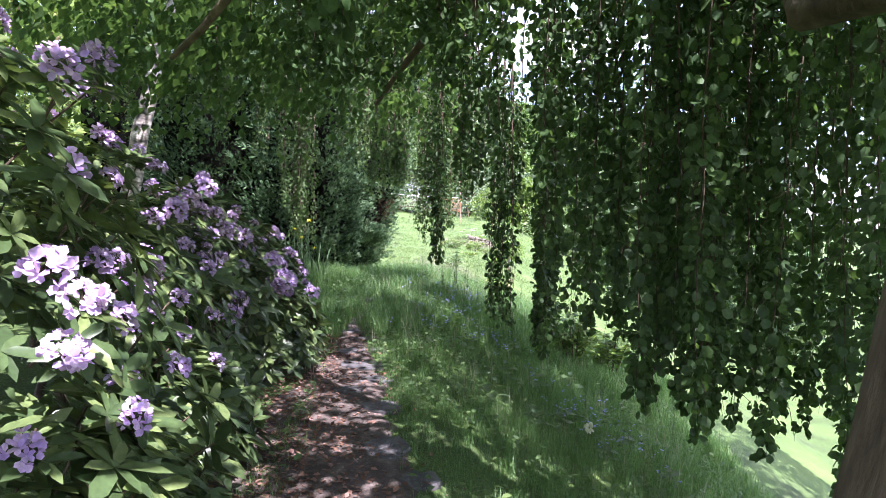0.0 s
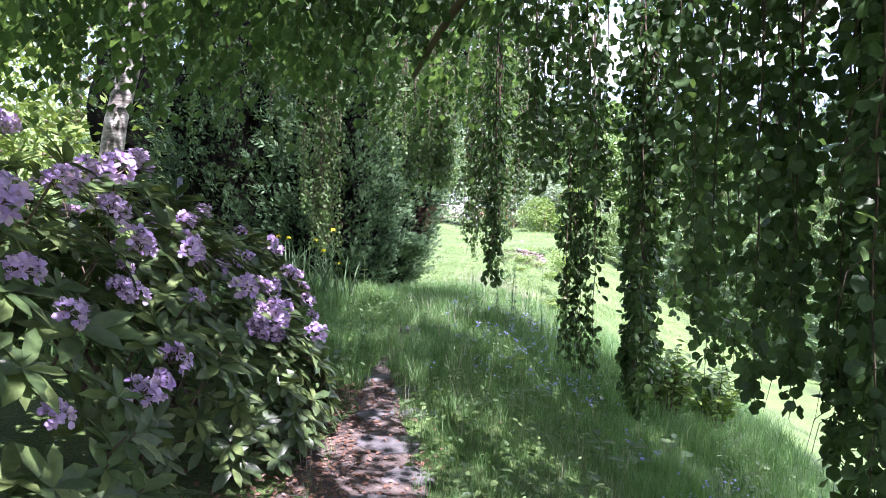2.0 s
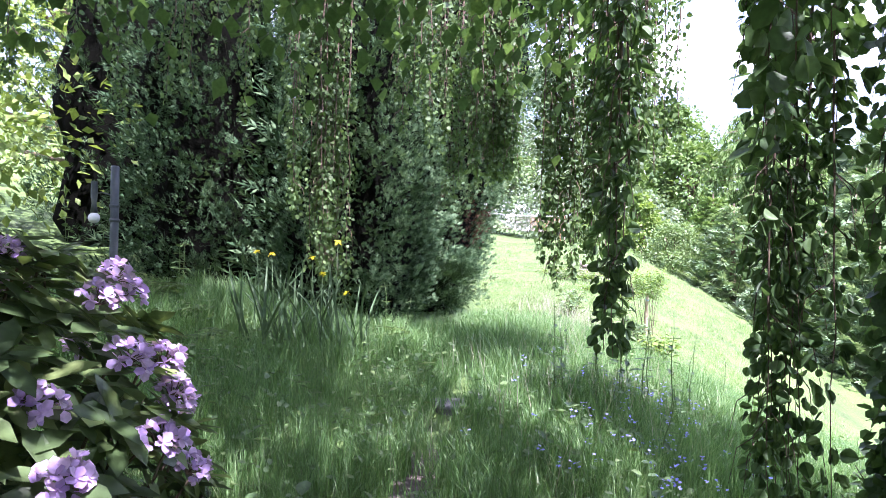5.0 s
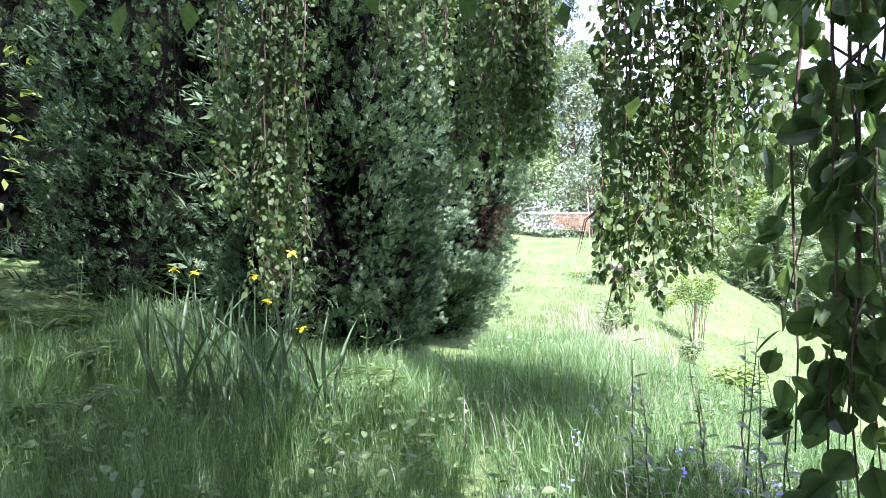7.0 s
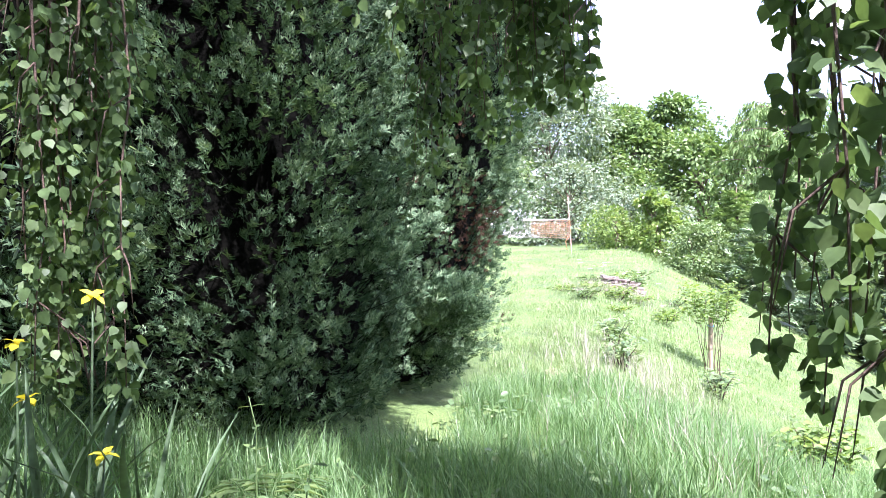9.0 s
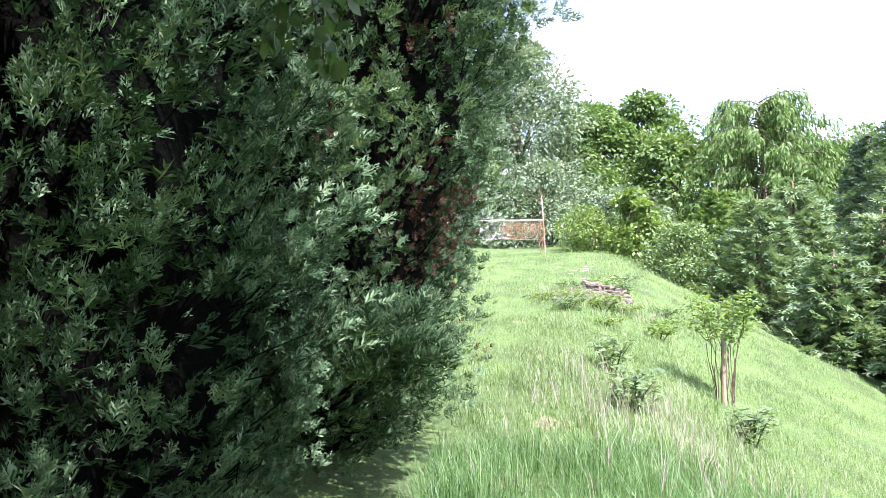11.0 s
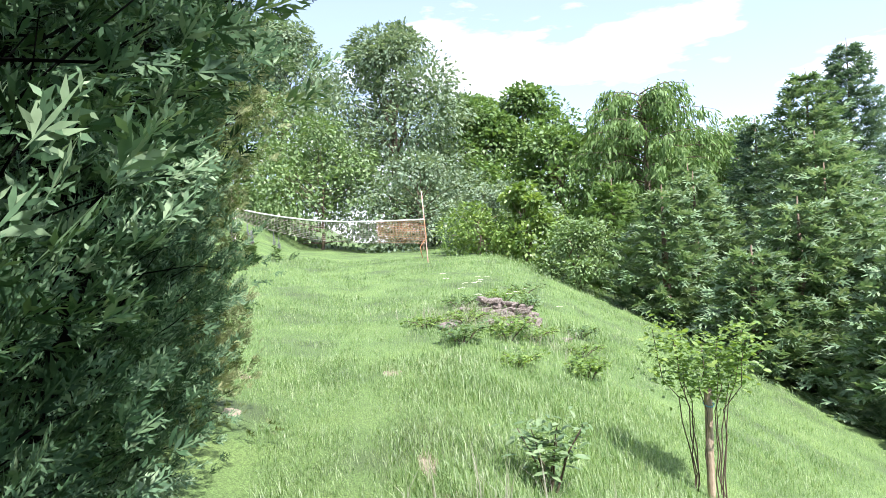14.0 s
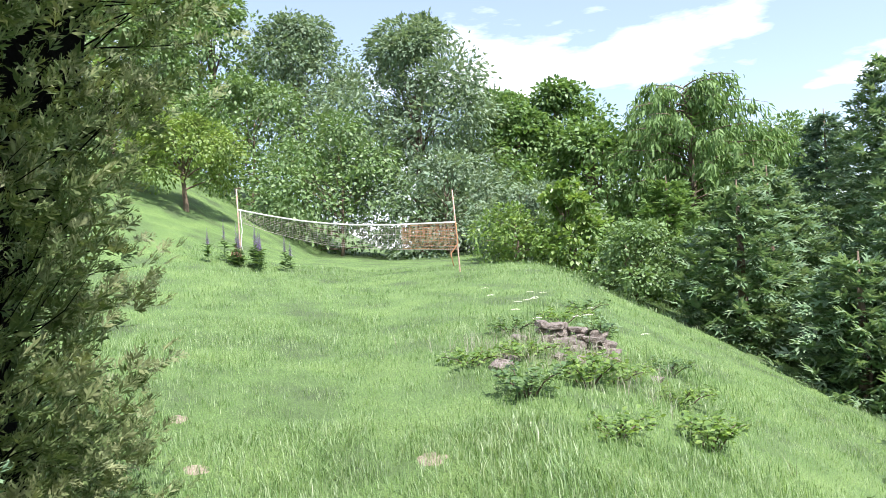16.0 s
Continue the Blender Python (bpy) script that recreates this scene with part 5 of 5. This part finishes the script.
IR = np.array([-2.75, 12.15, gz(-2.75, 12.15)])
iris = thing("iris", IR, "clump of yellow flag iris with sword-shaped leaves", "iris")
IRIS_BLADES = []
for i in range(6):
    b = Build()
    bend_, w = rng.uniform(0.05, 0.5), 0.015
    t = np.linspace(0, 1, 8)
    prof = w * np.interp(t, [0, 0.3, 0.8, 1], [0.8, 1, 0.7, 0.03])
    c = np.stack([0 * t, bend_ * t ** 2.2, t - 0.25 * bend_ * t ** 3], 1)
    v = np.concatenate([c + np.stack([-prof, 0 * t, 0 * t], 1), c + np.stack([0 * t, 0.006 + 0 * t, 0 * t], 1), c + np.stack([prof, 0 * t, 0 * t], 1)])
    b.add(v, [(j, j + 8, j + 9, j + 1) for j in range(7)] + [(j + 8, j + 16, j + 17, j + 9) for j in range(7)])
    IRIS_BLADES.append(b.mesh("blade", ["iris_leaf"], True))
for i in range(75):
    a, r = rng.uniform(0, 6.283), 0.55 * math.sqrt(rng.uniform())
    px_, py_ = r * math.cos(a) * 1.2, r * math.sin(a) * 0.7
    piece("blade", IRIS_BLADES[i % 6], iris, (px_, py_, gz(IR[0] + px_, IR[1] + py_) - IR[2] - 0.03), (rng.normal(0, 0.16), rng.normal(0, 0.16), rng.uniform(0, 6.28)), rng.uniform(0.55, 1.08))
fb = Build()
for i in range(6):
    a = i * 1.047
    fb.scatter(leaf_tmpl(0.7, 0.05, 0.5), poses([(0, 0, 0)], [(math.cos(a), math.sin(a), 0.9 if i % 2 else 0.0)], 0.042))
FLAG = fb.mesh("flower", ["iris_petal"], True)
for x, y, z in [(-0.33, -0.04, 0.98), (0.29, 0.1, 1.10), (0.2, -0.1, 0.80), (-0.5, 0.0, 1.0), (0.05, 0.05, 0.95), (0.42, -0.05, 0.62)]:
    sb = Build()
    sb.tube([(x * 0.8, y * 0.8, 0), (x * 0.95, y, z * 0.6), (x, y, z)], [0.006, 0.005, 0.003], 5)
    stalk = piece("stalk", sb.mesh("stalk", ["iris_leaf"]), iris)
    piece("flower", FLAG, stalk, (x, y, z), (rng.normal(0, 0.2), rng.normal(0, 0.2), rng.uniform(0, 6)), label="yellow iris flower")


# lamp on a length of drainpipe beneath the trees
LX, LY = -4.67, 12.0
lamp = thing("garden_lamp", (LX, LY, gz(LX, LY)), "grey metal pipe post with a hanging white globe bulb", "lamp")
b = Build()
b.tube([(0, 0, -0.1), (0.004, 0, 0.7), (0.012, 0, 1.58), (0.012, 0, 1.595)], [0.040, 0.040, 0.041, 0.034], 16)
lamp_post = piece("post", b.mesh("post", ["pipe"], True), lamp)
for z, r in ((0.46, 0.048), (0.52, 0.046), (1.06, 0.050), (1.20, 0.048)):
    b = Build()
    b.tube([(0.006, 0, z - 0.018), (0.006, 0, z - 0.012), (0.006, 0, z + 0.012), (0.006, 0, z + 0.018)], [0.040, r, r, 0.040], 16)
    piece("collar", b.mesh("collar", ["pipe"], True), lamp_post)
b = Build()
b.tube([(0.0, -0.02, 1.30), (-0.10, -0.03, 1.33), (-0.19, -0.03, 1.32)], [0.008, 0.007, 0.006], 6)
piece("arm", b.mesh("arm", ["pipe"], True), lamp)
b = Build()
b.tube([(-0.19, -0.03, 1.44), (-0.19, -0.03, 1.30), (-0.19, -0.03, 1.22), (-0.19, -0.03, 1.13)], [0.030, 0.032, 0.022, 0.036], 12)
lamp_socket = piece("socket", b.mesh("socket", ["pipe"], True), lamp)
b = Build()
zz = np.linspace(0.02, math.pi, 12)
b.tube(np.stack([-0.19 + 0 * zz, -0.03 + 0 * zz, 1.08 + 0.055 * np.cos(zz)], 1), 0.055 * np.sin(zz) + 0.001, 14)
piece("bulb", b.mesh("bulb", ["globe_glass"], True), lamp_socket, label="white frosted globe bulb")


# ---- things on the lawn ----
def shrublet(name, x, y, height, spread, mat, count, size, leaf, label, stems=9):
    ob = thing(name, (x, y, gz(x, y)), label, "shrub")
    fb = Build()
    for i in range(stems):
        a = i * 2.4
        r = spread * math.sqrt((i + 0.5) / stems)
        tip = (r * math.cos(a), r * math.sin(a), height * rng.uniform(0.75, 1.05) * (1 - 0.25 * r / spread))
        pl = bent((tip[0] * 0.15, tip[1] * 0.15, -0.03), tip, 6, 0.05, 0.03, i + x)
        sb = Build()
        sb.tube(pl, np.linspace(0.009, 0.003, 6), 5)
        piece("stem", sb.mesh("stem", ["twig"]), ob)
        k = count // stems
        t = rng.uniform(0.35, 1.0, k)
        p = np.stack([np.interp(t * 5, np.arange(6), pl[:, c]) for c in range(3)], 1) + rng.normal(0, size * 0.5, (k, 3))
        aa = rng.uniform(0, 6.283, k)
        fb.scatter(leaf, poses(p, np.stack([np.cos(aa), np.sin(aa), rng.uniform(-0.3, 0.7, k)], 1), size * rng.uniform(0.6, 1.2, k), 0.6, 0.1))
    piece("foliage", fb.mesh("foliage", [mat], True), ob)
    return ob


PEONY = "bushy peony plant with dark divided leaves"
shrublet("peony", 0.24, 21.1, 0.55, 0.32, "peony_leaf", 260, 0.11, LONG, PEONY)
shrublet("peony", 0.07, 18.8, 0.40, 0.28, "peony_leaf", 200, 0.11, LONG, PEONY)
shrublet("peony", 1.41, 19.55, 0.42, 0.26, "peony_leaf", 190, 0.11, LONG, PEONY)
shrublet("elder_seedling", 2.05, 10.8, 0.95, 0.42, "shrub_leaf", 620, 0.11, OVAL, "sunlit leafy shrub on the grassy slope", 13)
shrublet("elder_seedling", 2.75, 11.3, 0.9, 0.45, "shrub_leaf", 620, 0.11, OVAL, "sunlit leafy shrub on the grassy slope", 13)
shrublet("elder_seedling", 1.1, 15.6, 0.55, 0.35, "shrub_leaf", 300, 0.10, OVAL, "young leafy shrub in tall grass")
shrublet("elder_seedling", 1.9, 25.6, 0.32, 0.4, "shrub_leaf", 360, 0.08, OVAL, "low leafy ground plant below the stones")
shrublet("elder_seedling", 1.0, 26.6, 0.35, 0.5, "shrub_leaf", 420, 0.08, OVAL, "low leafy ground plant below the stones")
shrublet("elder_seedling", 0.2, 25.8, 0.3, 0.45, "weed_leaf", 360, 0.07, OVAL, "low leafy ground plant below the stones")
shrublet("elder_seedling", 1.75, 28.7, 0.5, 0.28, "peony_leaf", 300, 0.09, OVAL, "dark leafy plant growing behind the stones")

for x, y, hh, sp, mat in [(0.5, 27.5, 0.32, 0.4, "shrub_leaf"), (1.5, 27.2, 0.3, 0.45, "shrub_leaf"), (2.3, 27.2, 0.3, 0.4, "shrub_leaf"), (2.7, 28.6, 0.35, 0.4, "weed_leaf"), (-0.2, 27.2, 0.28, 0.4, "shrub_leaf"), (0.6, 29.2, 0.35, 0.4, "weed_leaf"), (1.6, 30.2, 0.4, 0.5, "shrub_leaf"), (2.3, 31.5, 0.4, 0.5, "weed_leaf"), (0.8, 25.0, 0.25, 0.35, "shrub_leaf")]:
    shrublet("ground_elder", x, y, hh * 0.55, sp * 1.25, mat, 320, 0.065, OVAL, "low leafy ground plant around the dry stones")

RO = np.array([2.05, 22.4, gz(2.05, 22.4)])
rose = thing("rose_tree", RO, "slender many-stemmed rose bush tied to its stake", "shrub")
fb = Build()
for i in range(11):
    a = i * 2.4
    tip = np.array([0.46 * math.sqrt((i + 1) / 11) * math.cos(a), 0.46 * math.sqrt((i + 1) / 11) * math.sin(a), 1.30 + rng.uniform(-0.15, 0.25)])
    pl = bent((0.14 * math.cos(a), 0.14 * math.sin(a), -0.03), tip, 8, 0, 0.07, i * 1.9)
    pl[1:5, :2] *= 0.75
    sb = Build()
    sb.tube(pl, np.linspace(0.007, 0.003, 8), 6)
    piece("stem", sb.mesh("stem", ["twig"], True), rose)
    k = 120
    t = rng.uniform(0.72, 1.05, k)
    p = np.stack([np.interp(t * 7, np.arange(8), pl[:, c]) for c in range(3)], 1) + rng.normal(0, 0.09, (k, 3))
    aa = rng.uniform(0, 6.283, k)
    fb.scatter(OVAL, poses(p, np.stack([np.cos(aa), np.sin(aa), rng.uniform(-0.5, 0.6, k)], 1), rng.uniform(0.045, 0.085, k), 0.7, 0.1))
piece("foliage", fb.mesh("foliage", ["shrub_leaf"], True), rose)
SX, SY = 2.0, 22.28
stake = thing("garden_stake", (SX, SY, gz(SX, SY)), "round weathered wooden stake driven into the lawn", "stake")
sb = Build()
sb.tube([(0, 0, -0.15), (0.005, 0, 0.3), (0.015, 0, 0.7), (0.02, 0.0, 0.985), (0.02, 0, 1.0)], [0.036, 0.036, 0.035, 0.035, 0.029], 14)
stake_post = piece("post", sb.mesh("post", ["stake_wood"], True), stake)
sb = Build()
tt_ = np.linspace(0, 6.283, 13)
sb.tube(np.stack([0.02 + 0.045 * np.cos(tt_), 0.045 * np.sin(tt_), 0.86 + 0.02 * np.sin(tt_)], 1), np.full(13, 0.006), 5)
piece("tie", sb.mesh("tie", ["cord_blue"]), stake_post, label="pale blue plastic tie")


def rock_mesh(seed, flat):
    b = bmesh.new()
    bmesh.ops.create_icosphere(b, subdivisions=2, radius=0.5)
    for v in b.verts:
        q = v.co.copy()
        for ax in range(3):
            q[ax] = max(-0.36, min(0.36, q[ax]))
        v.co = q * (1 + 0.28 * noise.noise(v.co * 2.4 + Vector((seed * 5.1, 0, seed)))) * 1.2
        v.co.z *= flat
    me = bpy.data.meshes.new("stone")
    b.to_mesh(me)
    b.free()
    me.materials.append(M["stone"])
    return me


ROCKS = [rock_mesh(i, f) for i, f in enumerate([0.45, 0.5, 0.38, 0.6, 0.42, 0.55])]
PX, PY = 1.35, 28.2
pile = thing("stone_pile", (PX, PY, gz(PX, PY)), "crumbling dry stone steps overgrown with grass and flowers", "stones")
rr_ = random.Random(5)


def stone(x, y, z, size):
    piece("stone", ROCKS[rr_.randrange(6)], pile, (x - PX, y - PY, z - gz(PX, PY)), (rr_.uniform(-0.2, 0.2), rr_.uniform(-0.2, 0.2), rr_.uniform(0, 6.28)), size)


for layer in range(5):
    for j in range(3):
        x, y = 2.05 + rr_.uniform(-0.16, 0.18), 28.1 + rr_.uniform(-0.12, 0.15)
        stone(x, y, -0.42 + layer * 0.105, rr_.uniform(0.22, 0.36))
for layer in range(4):
    for j in range(7):
        x = 0.95 + j * 0.14 + rr_.uniform(-0.05, 0.05)
        y = 28.25 + rr_.uniform(-0.1, 0.1) + layer * 0.09
        stone(x, y, gz(x, 28.1) + layer * 0.095, rr_.uniform(0.18, 0.30))
for x, y, sz in [(0.1, 26.9, 0.26), (0.2, 27.05, 0.2), (0.62, 28.6, 0.25), (0.3, 27.4, 0.22), (1.2, 27.6, 0.25), (0.9, 27.5, 0.2)]:
    stone(x, y, gz(x, y) + sz * 0.12, sz)


def umbel(x, y, h):
    ob = thing("yarrow", (x, y, gz(x, y)), "white flat-headed yarrow flowering in the grass", "flower", "white yarrow by the stones")
    sb, fb = Build(), Build()
    sb.tube(bent((0, 0, -0.02), (rng.normal(0, 0.03), rng.normal(0, 0.03), h), 5, 0, 0.015, x), np.linspace(0.004, 0.002, 5), 4)
    stem = piece("stem", sb.mesh("stem", ["weed_leaf"]), ob)
    k = 26
    a, r = np.arange(k) * 2.4, 0.055 * np.sqrt(np.arange(k) / k)
    fb.scatter(ROUND, poses(np.stack([r * np.cos(a), r * np.sin(a), h + 0.012 - r * 0.25], 1), np.stack([np.cos(a), np.sin(a), 0 * a + 0.3], 1), 0.018, 0.5))
    piece("flower_head", fb.mesh("flower_head", ["white_petal"]), stem, label="flat white flower head")


for i in range(14):
    umbel(rng.normal(1.1, 0.45), rng.uniform(27.6, 30.6), rng.uniform(0.35, 0.55))

# badminton net
NL, NR = np.array([-5.5, 39.1, gz(-5.5, 39.1)]), np.array([0.72, 38.7, gz(0.72, 38.7)])
net = thing("badminton_net", (NL + NR) / 2, "sagging orange badminton net between two rusty posts", "net")
NC = (NL + NR) / 2
for foot, hgt, lean in ((NL, 2.15, (-0.03, 0)), (NR, 2.35, (-0.10, 0))):
    b = Build()
    b.tube([(0, 0, -0.2), (lean[0] * 0.5, 0, hgt * 0.5), (lean[0], lean[1], hgt)], [0.021, 0.020, 0.018], 8)
    piece("post", b.mesh("post", ["rust"], True), net, foot - NC, label="thin rusty metal post")
tl, tr_ = NL - NC + np.array([0, 0, 1.55]), NR - NC + np.array([-0.06, 0, 1.42])
nt = np.linspace(0, 1, 62)
top = tl + (tr_ - tl) * nt[:, None]
top[:, 2] -= 0.30 * np.sin(np.pi * nt) ** 1.0 * (1 - 0.35 * nt)
drop = np.interp(nt, [0, 0.12, 0.4, 1], [0.35, 0.45, 0.62, 0.78])
b = Build()
b.tube(top, np.full(62, 0.022), 6)
piece("top_tape", b.mesh("top_tape", ["net_tape"], True), net, label="white top tape")
b = Build()
rows_ = 10
for i in range(rows_):
    f = (i + 1) / rows_
    line = top.copy()
    line[:, 2] -= drop * f
    line[:, 1] += 0.03 * np.sin(nt * 9 + i)
    b.tube(line, np.full(62, 0.0032 if i < rows_ - 1 else 0.007), 3)
for j in range(0, 62):
    p = top[j]
    b.tube([p, p - np.array([0.01, 0.02, drop[j] * 0.5]), p - np.array([0, 0, drop[j]])], [0.0032] * 3, 3)
piece("netting", b.mesh("netting", ["net_white"]), net, label="pale knotted netting")
b = Build()
for i in range(rows_):
    line = top[46:].copy()
    line[:, 2] -= drop[46:] * (i + 0.6) / rows_
    line[:, 1] += 0.04 + 0.03 * np.sin(nt[46:] * 40 + i)
    b.tube(line, np.full(16, 0.006), 3)
for j in range(46, 62):
    for q in (0.0, 0.03, 0.06):
        p = top[j] + np.array([q - 0.03, 0.05, 0])
        b.tube([p, p - np.array([0.02, 0.02, drop[j] * 0.5]), p - np.array([0, 0, drop[j]])], [0.005] * 3, 3)
piece("netting", b.mesh("netting", ["net_cord"]), net, label="bunched orange netting at the post")
b = Build()
e = tl + np.array([0.05, -0.03, 0])
b.tube([e, e + np.array([0.03, 0, -0.6]), e + np.array([-0.02, 0, -1.0]), e + np.array([0.05, 0, -1.3])], [0.012] * 4, 5)
piece("rope", b.mesh("rope", ["net_tape"], True), net)
b = Build()
e = tr_ + np.array([0.0, -0.02, 0])
b.tube([e, e + np.array([0.04, 0, -0.6]), e + np.array([-0.18, 0, -0.9]), e + np.array([-0.12, 0, -1.25])], [0.016] * 4, 5)
piece("rope", b.mesh("rope", ["net_cord"], True), net)


def lupin(x, y, h, mat, label):
    ob = thing("lupin", (x, y, gz(x, y)), label, "flower", "lupins by the net post")
    sb, fb, lf = Build(), Build(), Build()
    sb.tube([(0, 0, -0.02), (0.01, 0, h)], [0.008, 0.003], 5)
    stem = piece("stem", sb.mesh("stem", ["weed_leaf"]), ob)
    k = 70
    a, z = np.arange(k) * 2.4, h * (0.5 + 0.5 * np.arange(k) / k)
    fb.scatter(OVAL, poses(np.stack([0 * a, 0 * a, z], 1), np.stack([np.cos(a), np.sin(a), 0 * a + 0.4], 1), 0.07 * (1.15 - np.arange(k) / k), 0.3))
    piece("flower_spike", fb.mesh("flower_spike", [mat]), stem)
    k = 40
    a = rng.uniform(0, 6.283, k)
    lf.scatter(LONG, poses(np.stack([0 * a, 0 * a, rng.uniform(0.05, h * 0.5, k)], 1), np.stack([np.cos(a), np.sin(a), rng.uniform(0, 0.6, k)], 1), rng.uniform(0.12, 0.25, k), 0.4))
    piece("foliage", lf.mesh("foliage", ["weed_leaf"]), ob)


for i in range(15):
    lupin(NL[0] + rng.normal(0.25, 0.6), NL[1] - 0.3 + rng.normal(0, 0.3), rng.uniform(0.8, 1.3), "lupin", "faded mauve lupin spike beside the net post")
for i in range(5):
    lupin(NL[0] + rng.normal(0.0, 0.18), NL[1] - 0.45 + rng.normal(0, 0.1), rng.uniform(0.35, 0.6), "pink", "pink flower spike at the foot of the net post")

# small blue specks added for the bluish sky sheen on the shaded grass
b = Build()
k = 150
x, y = rng.normal(0.25, 0.45, k), rng.uniform(8.2, 12.2, k)
x = np.concatenate([x, rng.normal(1.6, 0.35, 60)])
y = np.concatenate([y, rng.uniform(6.0, 8.5, 60)])
ok = not_on_path(x, y)
x, y = x[ok], y[ok]
k = len(x)
cz = ground_z(x, y) + rng.uniform(0.16, 0.30, k)
for j in range(4):
    a = rng.uniform(0, 6.283, k)
    b.scatter(ROUND, poses(np.stack([x, y, cz], 1) + rng.normal(0, 0.015, (k, 3)), np.stack([np.cos(a), np.sin(a), 0.4 + 0 * a], 1), 0.022, 0.5))
tagged(new("blue_sheen_specks", b.mesh("blue_sheen_specks", ["blue_sheen"])), "tiny pale blue specks added for the bluish sheen on shaded grass", "flower", kind="stuff")

# white seed head by the path
dn = thing("dandelion", (1.33, 6.28, gz(1.33, 6.28)), "single white seed head on a thin stalk", "flower")
b = Build()
b.tube(bent((0, 0, -0.02), (0.02, 0, 0.22), 5, 0, 0.01, 2), [0.004] * 5, 5)
dn_stalk = piece("stalk", b.mesh("stalk", ["weed_leaf"]), dn)
b = Build()
dd_ = unit(60)
b.scatter(RHOMB, poses(dd_ * 0.012 + [0.02, 0, 0.24], dd_, 0.045, 1.5))
piece("seed_head", b.mesh("seed_head", ["white_petal"]), dn_stalk, label="round white seed head")
